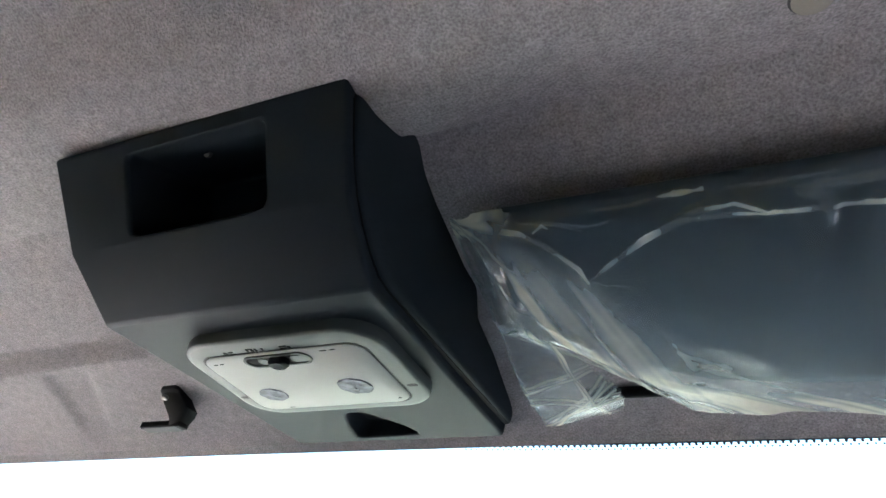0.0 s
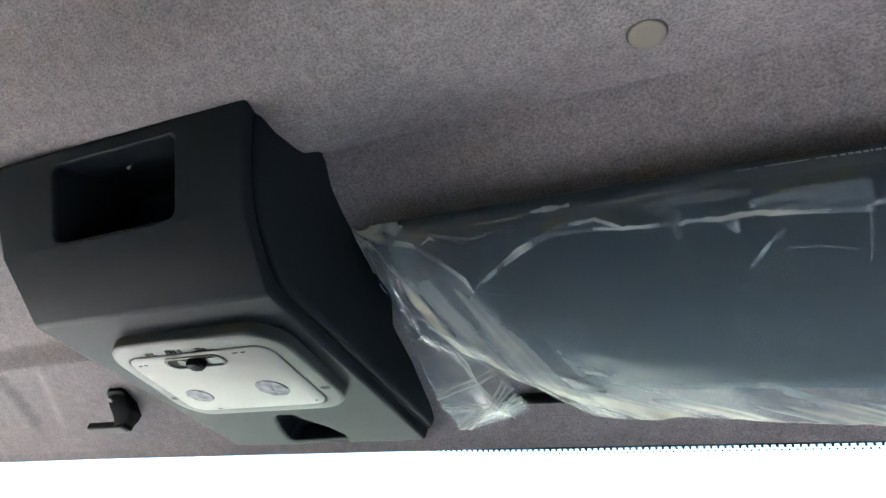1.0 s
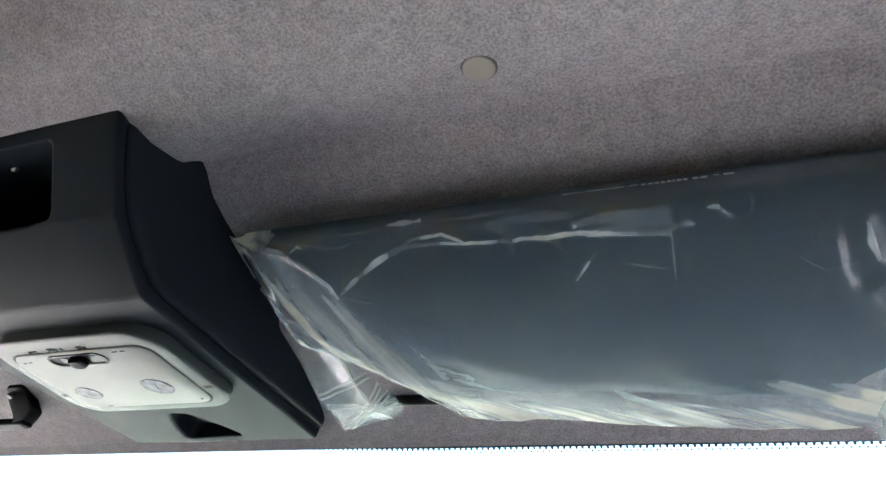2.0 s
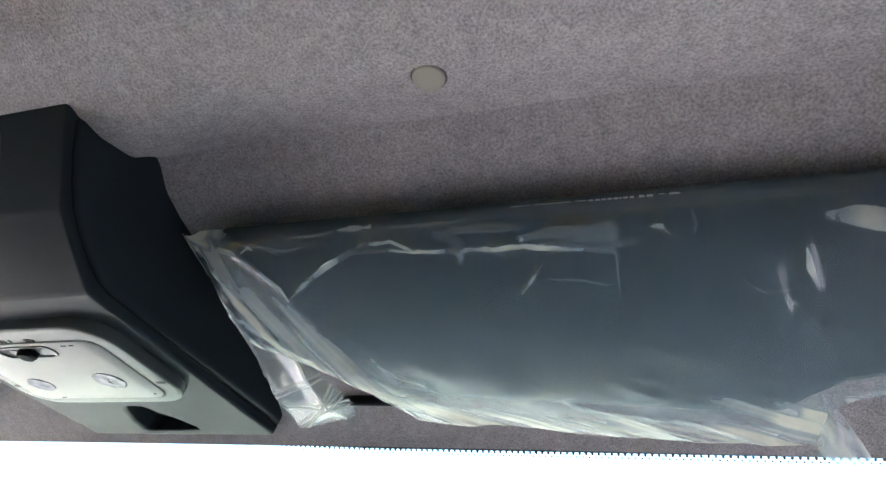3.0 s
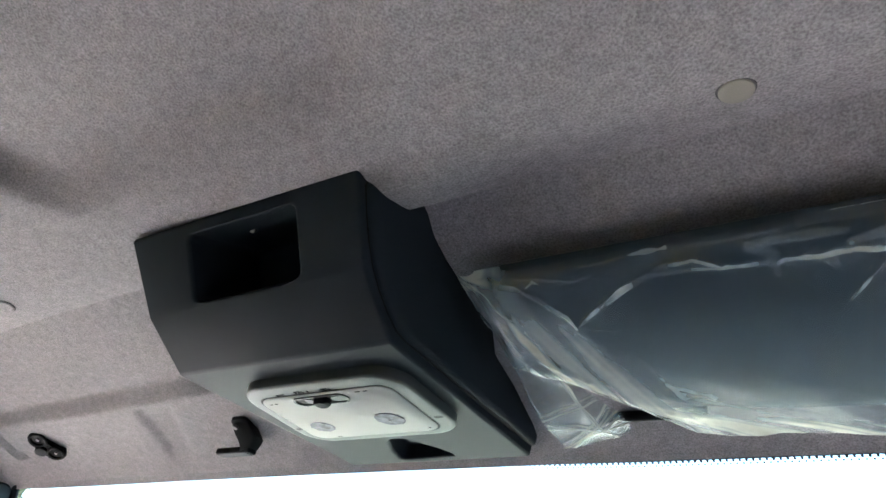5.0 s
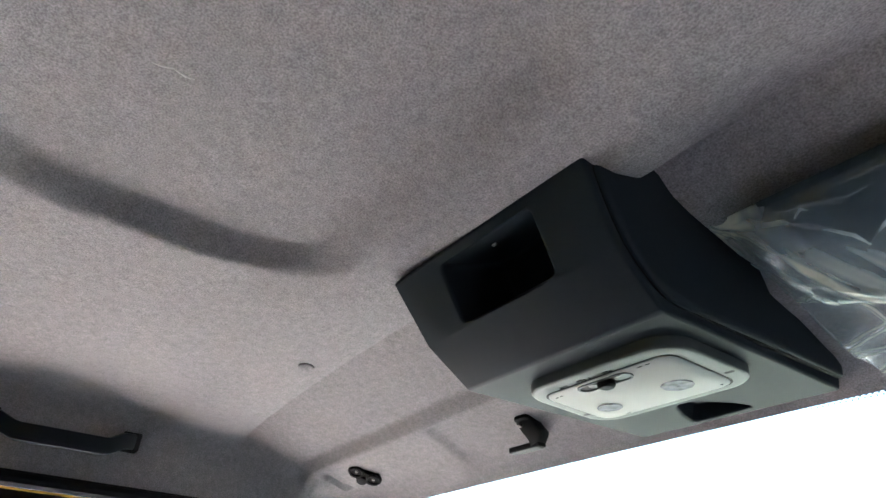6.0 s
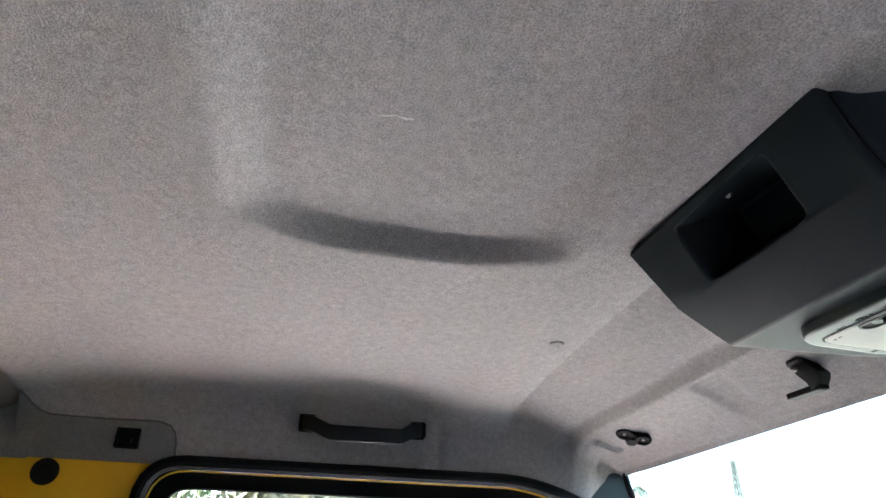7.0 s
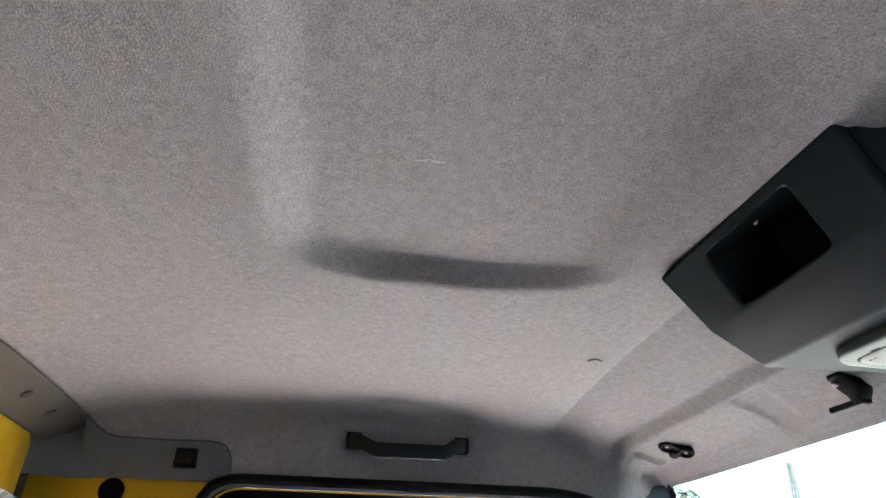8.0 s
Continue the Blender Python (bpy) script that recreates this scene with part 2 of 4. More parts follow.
# over the door side of the console the fold is much flatter
PROFILE_FLAT = PROFILE[:8] + [(-0.085, 1.9645), (-0.050, 1.9620), (-0.025, 1.9607), (0.0, 1.9600), (0.03, 1.9602), (0.050, 1.9615), (0.0660, 1.9645), (0.0760, 1.9672), (0.0775, 1.9666), (0.12, 1.9558), (0.20, 1.9400)] + PROFILE[21:]
WIDE = 0.775


def profile(y, table=PROFILE):
    for (a, za), (b, zb) in zip(table, table[1:]):
        if y <= b:
            return za + (zb - za) * (y - a) / (b - a)
    return table[-1][1]


def roof(x, y):
    ax = abs(x)
    drop = (0.020 + 0.012 * step(-0.12, 0.02, y) - 0.020 * step(0.22, 0.36, y)) * (ax / WIDE) ** 3
    # shallow raised field over the seats
    qx, qy = max(0.0, ax - 0.157), max(0.0, 0.6 * (-0.29 - y), 0.53 * (y + 0.222))
    dist = math.hypot(qx, qy)
    lift = 0.027 * (1 - step(0.062, 0.097, dist)) * (1 - 0.24 * step(-0.24, -0.09, y))
    back = 0.034 * step(0.50, 0.86, ax) * step(0.10, 0.18, y) * (1 - step(0.27, 0.38, y))
    flat = step(0.02, -0.13, x)
    z = profile(y + back) * (1 - flat) + profile(y + back, PROFILE_FLAT) * flat - drop + lift
    # the valley hangs lower where it meets the console
    z -= 0.0115 * step(0.26, 0.15, x) * step(0.118, 0.142, x) * step(-0.004, 0.034, y) * (1 - step(0.056, 0.075, y))
    # pressed recess and crease on the header beside the visor mounts
    if y > 0.22:
        ends = step(0.250, 0.266, y) * (1 - step(0.340, 0.395, y))
        near, far = ax - 0.378 - 0.55 * (y - 0.247), ax - 0.466 - 0.25 * (y - 0.262)
        z += 0.0075 * ends * step(-0.011, 0.013, near) * (1 - step(-0.012, 0.009, far))
        rim = ax - 0.768 - 0.45 * (y - 0.244)
        z -= 0.010 * step(0.235, 0.25, y) * (1 - step(0.325, 0.345, y)) * step(-0.003, 0.002, rim) * (1 - step(0.004, 0.024, rim))
    return z


def door_top(y):
    return 1.812 - 0.16 * max(0.0, y - 0.08) - 0.03 * max(0.0, -0.5 - y)


def liner_row(y):
    row = []
    for sgn in (-1, 1):
        side = []
        front = step(0.20, 0.40, y)
        wide = WIDE + 0.075 * front
        zr = roof(sgn * wide, y)
        hollow = 0.012 * step(-0.40, -0.33, y) * (1 - step(-0.12, -0.05, y))
        low = min(door_top(y), zr - 0.075)
        bend = 0.048 - 0.042 * front
        low = min(low + 0.67 * max(0.0, y - 0.272), zr - bend - 0.004)
        end = Vector((wide + 0.067 + 0.012 * front, 0, low))
        knee = Vector((wide + 0.048 + hollow + 0.020 * front, 0, zr - bend))
        side.append((end.x, low))
        for k in range(7, -1, -1):
            f = k / 8
            side.append((knee.x + (end.x - knee.x) * f, knee.z + (low - knee.z) * f))
        for k in range(1, 7):
            a = radians(90 * k / 7)
            side.append((knee.x - (knee.x - wide) * (1 - math.cos(a)), knee.z + bend * math.sin(a)))
        press = 0.0055 * math.exp(-((y + 0.067) / 0.007) ** 2) + 0.0025 * math.exp(-((y + 0.390) / 0.012) ** 2)
        side = [(x + press * step(zr, zr - 0.045, z), z) for x, z in side]
        side = [(x + 0.012 * math.exp(-((y - 0.325) / 0.015) ** 2 - ((z - zr + 0.020) / 0.012) ** 2), z) for x, z in side]
        pts = [(sgn * x, y, z) for x, z in side]
        if sgn < 0:
            row += pts
            row += [(x * wide / WIDE, y, roof(x * wide / WIDE, y)) for x in np.linspace(-WIDE, WIDE, 311)]
        else:
            row += pts[::-1]
    return [(x, y - 0.045 * min(1.1, abs(x) / 0.92) ** 4 * step(0.15, 0.416, y), z) for x, y, z in row]


bm = bmesh.new()
ys = sorted(set([round(v, 4) for v in np.arange(-0.815, 0.20, 0.006)] + [0.0745, 0.0775, 0.0790] + [round(v, 4) for v in np.arange(0.20, 0.416, 0.004)] + [0.06, 0.076, 0.078, 0.405, 0.411, 0.416]))
rows = [liner_row(y) for y in ys]
lip = [(x, y + 0.003, z + 0.010) for x, y, z in rows[-1]]
loft(bm, rows + [lip], closed=False, cap=False)
cut = [f for f in bm.faces if -0.132 < f.calc_center_median().x < 0.112 and 0.003 < f.calc_center_median().y < 0.390]
bmesh.ops.delete(bm, geom=cut, context="FACES")
headliner = setting("ceiling", bm, FABRIC, "grey-mauve felt roof lining moulded with soft folds and a raised field", "headliner", smooth=40)
md = headliner.modifiers.new("thickness", "SOLIDIFY")
md.thickness, md.offset = 0.004, 1.0

# fabric buttons that hold the lining
cap_group = "trim buttons on the roof lining"
for sx, sy, wx in ((0.400, 0.0325, 0.0106), (-0.444, 0.029, 0.0110)):
    b = bmesh.new()
    slope = (roof(sx, 0.04) - roof(sx, 0.02)) / 0.02
    lean = (roof(sx + 0.01, sy) - roof(sx - 0.01, sy)) / 0.02
    dome(b, (sx, sy, roof(sx, sy) - 0.0006), (lean, 0.85 * slope - 0.10, -1), wx, 0.0024, 28)
    rim = Vector((lean, 0.85 * slope - 0.10, -1)).normalized()
    side_a = rim.orthogonal().normalized()
    side_b = rim.cross(side_a)
    base = Vector((sx, sy, roof(sx, sy) - 0.0004))
    gap = bmesh.new()
    tube(gap, [base + (side_a * math.cos(2 * math.pi * k / 28) + side_b * math.sin(2 * math.pi * k / 28)) * (wx + 0.0004) for k in range(28)], 0.0010 if sx > 0 else 0.0005, 6, closed=True)
    button = link("trim_button", b, CAP if sx > 0 else FABRIC, 40)
    part("gap_ring", gap, SEAM, button, "dark gap round the button")
    tagged(button, "round beige plastic button set in the felt roof lining", "trim button", cap_group)

# pale scuff in the raised field
b = bmesh.new()
pts = [(-0.031, -0.304), (-0.029, -0.296), (-0.0265, -0.288), (-0.0285, -0.279), (-0.0275, -0.271)]
tube(b, [(x, y, roof(x, y) - 0.0002) for x, y in pts], [0.0004, 0.0011, 0.0007, 0.0013, 0.0004], 6)
tagged(link("scuff", b, SCUFF), "pale scratch scuffed into the felt roof lining", "scuff")


# ---- cab shell ----
def aperture(sgn, grow=0.0, x=0.85):
    """The door's opening as a loop in the side wall, shrunk by grow."""
    g = grow
    base = [(-0.605 + g, 1.02 + g), (-0.605 + g, 1.812 - g), (0.10 + 0.1 * g, 1.812 - g), (0.250 - 0.5 * g, 1.776 - g), (0.90 - g, 1.16 + 0.3 * g), (0.90 - g, 1.02 + g)]
    radii = [0.06, 0.075, 0.05, 0.10, 0.08, 0.06]
    pts, n = [], len(base)
    for i, p in enumerate(base):
        p, a, c = Vector(p), Vector(base[i - 1]), Vector(base[(i + 1) % n])
        r = max(0.008, radii[i] - 0.6 * g)
        da, dc = (a - p).normalized(), (c - p).normalized()
        for k in range(7):
            t = k / 6
            pts.append((1 - t) ** 2 * (p + da * r) + 2 * t * (1 - t) * p + t * t * (p + dc * r))
    return [(sgn * x, q.x, q.y) for q in pts]


def make_door(sgn, tag):
    door = thing("door_" + tag, (sgn * 0.88, 0.1, 1.02), "closed cab door with black rubber seal and yellow edge round its window", "door", kind="structure")
    b = bmesh.new()
    tube(b, aperture(sgn, 0.004, 0.839), 0.0125, 10, closed=True)
    part("seal", b, RUBBER, door, "black rubber door seal")
    b = bmesh.new()
    tube(b, aperture(sgn, 0.0165, 0.853), 0.0018, 8, closed=True)
    part("edge_strip", b, YELLOW, door, "thin yellow painted flange")
    # window frame
    b = bmesh.new()
    a0, a1 = aperture(sgn, 0.004, 0.868), aperture(sgn, 0.043, 0.864)
    a2, a3 = aperture(sgn, 0.043, 0.886), aperture(sgn, 0.004, 0.886)
    loft(b, [a0, a1, a2, a3, a0], cap=False)
    bmesh.ops.remove_doubles(b, verts=b.verts, dist=1e-6)
    part("frame", b, BLACK, door, "black window frame")
    b = bmesh.new()
    tube(b, aperture(sgn, 0.0445, 0.866), 0.0022, 8, closed=True)
    part("glass_channel", b, BEZEL, door, "grey rubber glass channel")
    b = bmesh.new()
    loft(b, [aperture(sgn, 0.0445, 0.872), aperture(sgn, 0.0445, 0.876)])
    pane = part("pane", b, GLASS, door, "clear side window glass", smooth=0)
    pane.visible_shadow = False
    # lower door board closes the opening under the window
    b = bmesh.new()
    box(b, sgn * 0.852, sgn * 0.885, -0.60, 0.89, 1.02, 1.16)
    part("board", b, DASH, door, "dark door board")


for sgn, tag in ((-1, "left"), (1, "right")):
    # painted inner side panel with the door opening through it
    bm = bmesh.new()
    outer = [(sgn * 0.846, y, z) for y, z in ((-0.96, 0.55), (1.15, 0.55), (1.15, 1.02), (0.95, 1.15), (0.36, 1.790), (0.20, 1.800), (0.12, 1.818), (0.0, 1.845), (-0.96, 1.86))]
    hole = aperture(sgn, 0.0, 0.846)
    if sgn > 0:
        # never in view; the opening is placed and sized only for fill light
        plate_with_hole(bm, outer, [(0.846, y, z) for y, z in rounded(0.75, 0.52, 0.05, 4, 0.135, 1.375)])
    else:
        plate_with_hole(bm, outer, hole)
    geo = bmesh.ops.extrude_face_region(bm, geom=list(bm.faces))
    bmesh.ops.translate(bm, verts=[v for v in geo["geom"] if isinstance(v, bmesh.types.BMVert)], vec=(sgn * 0.045, 0, 0))
    if sgn > 0:
        setting("wall_" + tag, bm, DASH, "plain dark unseen cab side wall, its opening placed to let in fill light", "wall", smooth=30)
    else:
        setting("wall_" + tag, bm, YELLOW, "yellow-painted steel cab side panel round the door opening", "wall", smooth=30)
        make_door(sgn, tag)

    # corner trim from the door's rear to the back wall
    b = bmesh.new()
    ring_in, ring_out = [], []
    for k in range(13):
        a = radians(90 * k / 12)
        ring_in.append((sgn * (0.828 - 0.058 * (1 - math.cos(a))), -0.787 - 0.113 * math.sin(a)))
    top = [(x, y, 1.905) for k, (x, y) in enumerate(ring_in)]
    low = [(x, y, 1.799) for x, y in ring_in]
    back = [(x - sgn * -0.004, y - 0.004, 1.799) for x, y in ring_in]
    backt = [(x - sgn * -0.004, y - 0.004, z) for x, y, z in top]
    loft(b, [list(r) for r in zip(top, low, back, backt)])
    setting("trim_corner_" + tag, b, FABRIC_SIDE, "dark grey corner trim between door and back wall", "trim")

    # raised trim panel behind the door with its coat hook
    b = bmesh.new()
    pan = [(-0.815, 1.803), (-0.5545, 1.803), (-0.5565, 1.845), (-0.563, 1.859), (-0.578, 1.870), (-0.593, 1.8725), (-0.67, 1.8715), (-0.769, 1.8722), (-0.784, 1.8770), (-0.798, 1.8855), (-0.807, 1.8945), (-0.815, 1.9020)]

    def side_x(y, z):
        zr = roof(WIDE, y)
        low_z = min(door_top(y), zr - 0.075)
        f = min(1.0, max(0.0, (zr - 0.048 - z) / (zr - 0.048 - low_z)))
        return 0.823 + 0.019 * f

    def seam_x(y, z):
        rise = min(1.0, max(0.0, (z - roof(WIDE, y) + 0.048) / 0.048))
        return side_x(y, z) - 0.048 * (1 - math.sqrt(1 - rise * rise)) - 0.0016

    loft(b, [[(sgn * (seam_x(y, z) + 0.0016 - off), y, z) for y, z in pan] for off in (-0.001, 0.0028)])
    setting("trim_rear_" + tag, b, FABRIC_SIDE, "grey felt trim panel behind the door top", "trim", bevel=0.0012)

    b = bmesh.new()
    seam = [(-0.8135, 1.9035), (-0.807, 1.8960), (-0.798, 1.8870), (-0.784, 1.8785), (-0.769, 1.8735), (-0.73, 1.8725), (-0.67, 1.8725), (-0.608, 1.8740), (-0.586, 1.8735), (-0.569, 1.868), (-0.559, 1.857), (-0.555, 1.844), (-0.553, 1.822), (-0.552, 1.803)]

    tube(b, [(sgn * seam_x(y, z), y, z) for y, z in seam], 0.0019, 6)
    setting("trim_seam_" + tag, b, SEAM, "dark stitched groove round the trim panel", "seam")

    # A-pillar
    b = bmesh.new()
    loft(b, [[(sgn * x, y + dy * back, z) for x, dy in ((0.920, -0.05), (0.946, -0.05), (0.946, 0.004), (0.922, 0.004))] for y, z, back in ((0.358, 1.848, 3.6), (0.372, 1.825, 3.6), (0.382, 1.79, 3.2), (0.45, 1.70, 2.0), (0.66, 1.48, 1.2), (1.03, 1.11, 1.0))])
    setting("pillar_" + tag, b, PILLAR, "teal-grey plastic pillar trim beside the windscreen", "pillar", bevel=0.004)
    b = bmesh.new()
    tube(b, [(sgn * 0.906, 0.368, 1.858), (sgn * 0.919, 0.372, 1.845), (sgn * 0.922, 0.379, 1.82), (sgn * 0.923, 0.388, 1.79), (sgn * 0.926, 0.455, 1.70), (sgn * 0.930, 0.665, 1.48), (sgn * 0.932, 1.04, 1.11)], 0.007, 8)
    setting("trim_gasket_" + tag, b, RUBBER, "black rubber gasket down the windscreen's side", "gasket")

# back wall, rear board under the seam
bm = bmesh.new()
box(bm, -0.90, 0.90, -0.955, -0.907, 0.55, 2.0)
setting("wall_rear", bm, DASH, "plain dark back wall of the cab", "wall", bevel=0.004)
bm = bmesh.new()
rings = []
for x in np.linspace(-0.775, 0.775, 61):
    e = 0.045 * max(0.0, (abs(x) - 0.715) / 0.060) ** 2.5
    rings.append([(x, -0.9045, 1.66), (x, -0.892, 1.66), (x, -0.889, 1.890 - e), (x, -0.893, 1.898 - e), (x, -0.9045, 1.899 - e)])
loft(bm, rings)
setting("panel_rear", bm, YELLOW, "raised yellow-painted back panel with a rounded corner", "panel")
bm = bmesh.new()
rings = []
for x in np.linspace(-0.835, 0.835, 61):
    zt = roof(x, -0.815) - 0.003
    rings.append([(x, -0.813, zt), (x, -0.855, zt - 0.026), (x, -0.875, zt - 0.0385), (x, -0.883, zt - 0.0425), (x, -0.903, zt - 0.040), (x, -0.885, zt - 0.034), (x, -0.860, zt - 0.02), (x, -0.815, zt + 0.004)])
loft(bm, rings)
setting("board_rear", bm, TAUPE, "taupe board between the roof lining and the back wall", "board", smooth=25)
# the clips' dark brown paints in the shade of small recesses
for sx in (-0.608, -0.708, 0.608, 0.708):
    b = bmesh.new()
    dome(b, (sx, -0.843, roof(sx, -0.815) - 0.0232), (0, 0.55, -0.8), 0.0095, 0.0014, 18)
    tagged(link("trim_clip", b, CLIP_DARK, 40), "small flat clip in the rear board, dark brown for a shaded recess", "trim clip", "clips in the rear board")

# roof skin, floor, front
bm = bmesh.new()
box(bm, -0.99, 0.99, -0.95, 0.40, 2.010, 2.035)
box(bm, -0.99, 0.99, 0.40, 0.432, 1.90, 2.035)
for sgn in (-1, 1):
    box(bm, sgn * 0.850, sgn * 0.895, -0.95, 0.16, 1.845, 2.012)
    box(bm, sgn * 0.940, sgn * 0.97, 0.12, 0.345, 1.80, 2.012)
setting("roof", bm, YELLOW, "yellow-painted cab roof skin", "roof")
bm = bmesh.new()
box(bm, -0.80, 0.80, 0.421, 0.436, 1.868, 1.905)
setting("trim_gasket_top", bm, RUBBER, "black rubber gasket over the windscreen", "gasket")
bm = bmesh.new()
box(bm, -0.89, 0.89, -0.95, 1.20, -0.01, 0.55)
setting("floor", bm, FLOORMAT, "black rubber cab floor mat", "floor")
bm = bmesh.new()
loft(bm, [[(x, 1.18, 0.55), (x, 0.72, 0.55), (x, 0.62, 0.95), (x, 0.66, 1.08), (x, 0.80, 1.13), (x, 1.18, 1.11)] for x in (-0.845, 0.845)])
setting("dashboard", bm, DASH_PALE, "dark grey plastic dashboard under the windscreen", "dashboard", bevel=0.015)

# windscreen with its dotted black border
WS_TOP, WS_LOW = (0.424, 1.872), (1.08, 1.10)


def ws(x, f, lift=0.0):
    """On the glass: f runs from the top edge down."""
    bow = -0.050 * (abs(x) / 0.93) ** 4 * (1 - f)
    y = WS_TOP[0] + (WS_LOW[0] - WS_TOP[0]) * f + bow - lift
    z = WS_TOP[1] + (WS_LOW[1] - WS_TOP[1]) * f - lift - 0.018 * (abs(x) / 0.93) ** 3 * (1 - f)
    return (x, y, z)


windscreen = thing("windscreen", (0, 1.08, 1.10), "clear windscreen with a dotted black border along part of its top", "windscreen", kind="structure")
b = bmesh.new()
loft(b, [[ws(x, f) for f in np.linspace(0, 1, 5)] + [ws(x, f, -0.005) for f in np.linspace(1, 0, 5)] for x in np.linspace(-0.945, 0.945, 41)])
glass = part("pane", b, GLASS_TINTED, windscreen, "clear curved glass")
glass.visible_shadow = False
span = math.hypot(WS_LOW[0] - WS_TOP[0], WS_LOW[1] - WS_TOP[1])
b = bmesh.new()
# solid strip, then two rows of shrinking dots
solid = [[ws(x, 0.0, 0.0006), ws(x, (0.0050 + 0.0045 * step(-0.05, 0.25, x)) / span, 0.0006)] for x in np.linspace(-0.925, 0.925, 80)]
loft(b, solid, closed=False, cap=False)
pitch = 0.0062
for r, (down, size) in enumerate(((0.0106, 0.0015), (0.0138, 0.0011))):
    n = int(0.87 / pitch)
    for i in range(n):
        x = 0.050 + (i + 0.5 * (r % 2)) * pitch
        vs = []
        for k in range(6):
            a = math.pi / 3 * k
            vs.append(b.verts.new(ws(x + size * math.cos(a), (down - 0.0055 * (1 - step(-0.05, 0.25, x)) + size * math.sin(a)) / span, 0.0007)))
        b.faces.new(vs)
tagged(part("frit_border", b, FRIT, windscreen, "black dotted border", smooth=0), kind="stuff")

# ---- overhead console ----
console = thing("overhead_console", (0, 0.2, 1.858), "slate grey plastic overhead console with open cubby and courtesy lamp", "overhead console")
TOP, KINK, LOW, FRONT = (-0.006, 1.9525), (0.045, 1.893), (0.101, 1.8575), (0.394, 1.8635)


def right_edge(z):
    return 0.114 + 0.18 * (z - 1.858)


XL = -0.1455
bm = bmesh.new()
# rear face with the cubby's opening
tilt = lambda x: (x - XL) / 0.276
f0 = lambda x, s: (x, TOP[0] + 0.004 * tilt(x) * (1 - s) + (KINK[0] - TOP[0]) * s, TOP[1] + 0.0035 * tilt(x) * (1 - s) + (KINK[1] - TOP[1]) * s)
outer = [f0(XL, 0), f0(right_edge(TOP[1]), 0), f0(right_edge(KINK[1]), 1), f0(XL - 0.001, 1)]
slant = math.hypot(KINK[0] - TOP[0], KINK[1] - TOP[1])
hole2 = rounded(0.130, 0.0625, 0.007, 5, -0.0075, 0.0425)
hole = [f0(x - 0.012 * (v / slant - 0.5), v / slant) for x, v in hole2]
vo, vh = plate_with_hole(bm, outer, hole)
inward = Vector((0, 0.92, 0.38)) * 0.085
deep = [bm.verts.new(Vector(p) + inward + Vector((0.004 if p[0] < -0.01 else -0.004, 0, 0))) for p in hole]
n = len(deep)
for i in range(n):
    j = (i + 1) % n
    bm.faces.new((vh[i], vh[j], deep[j], deep[i]))
bm.faces.new(deep)
# lower rear face
k0, k1 = vo[3], vo[2]
l0, l1 = bm.verts.new((XL - 0.001, *LOW)), bm.verts.new((right_edge(LOW[1]), *LOW))
bm.faces.new((k0, k1, l1, l0))
# bottom with the finger recess
fr0, fr1 = bm.verts.new((XL + 0.001, *FRONT)), bm.verts.new((right_edge(FRONT[1]) - 0.006, *FRONT))
zb = lambda y: LOW[1] + (FRONT[1] - LOW[1]) * (y - LOW[0]) / (FRONT[0] - LOW[0])
pocket = [(-0.034, 0.316), (-0.027, 0.313), (-0.010, 0.315), (0.012, 0.350), (0.020, 0.374), (0.017, 0.380), (-0.052, 0.383), (-0.058, 0.378), (-0.052, 0.352), (-0.040, 0.325)]
ph = [bm.verts.new((x, y, zb(y))) for x, y in pocket]
loop_o = [l0, l1, fr1, fr0]
edges = []
for loop in (loop_o, ph):
    for i in range(len(loop)):
        a, c = loop[i], loop[(i + 1) % len(loop)]
        edges.append(bm.edges.get((a, c)) or bm.edges.new((a, c)))
bmesh.ops.triangle_fill(bm, edges=edges, use_beauty=True)
pd = [bm.verts.new((x * 0.9 - 0.002, y + 0.004, zb(y) + 0.022)) for x, y in pocket]
for i in range(len(ph)):
    j = (i + 1) % len(ph)
    bm.faces.new((ph[i], ph[j], pd[j], pd[i]))
bm.faces.new(pd)
# sides run up through the lining
t0, t1 = vo[0], vo[1]
u0, u1 = bm.verts.new((XL, 0.02, 1.985)), bm.verts.new((right_edge(1.985), 0.02, 1.985))
w0, w1 = bm.verts.new((XL, 0.394, 1.985)), bm.verts.new((right_edge(1.985) - 0.006, 0.394, 1.985))
bm.faces.new((t0, u0, u1, t1))
bm.faces.new((u0, u1, w1, w0))
bm.faces.new((w0, w1, fr1, fr0))
bm.faces.new((t0, k0, l0, fr0, w0, u0))
bm.faces.new((t1, k1, l1, fr1, w1, u1))
body = part("body", bm, CONSOLE, console, smooth=30, bevel=0.0075, segments=4)

# snap-on side cover, set back from the housing's edges, with a dark gap round it
cover = [(0.0125, 1.9490), (0.0250, 1.9300), (0.0385, 1.9125), (0.0520, 1.8985), (0.0680, 1.8868), (0.0860, 1.8765), (0.1040, 1.8690), (0.1200, 1.8672), (0.25, 1.8700), (0.383, 1.8730), (0.387, 1.978), (0.0125, 1.978)]
mid_y, mid_z = 0.20, 1.93


def cover_ring(shrink, out):
    ring = []
    for y, z in cover:
        d = Vector((mid_y - y, mid_z - z))
        k = shrink / max(abs(d.x) / 1.6, abs(d.y), 0.02)
        ring.append((right_edge(z) + out, y + d.x * k, z + d.y * k))
    return ring


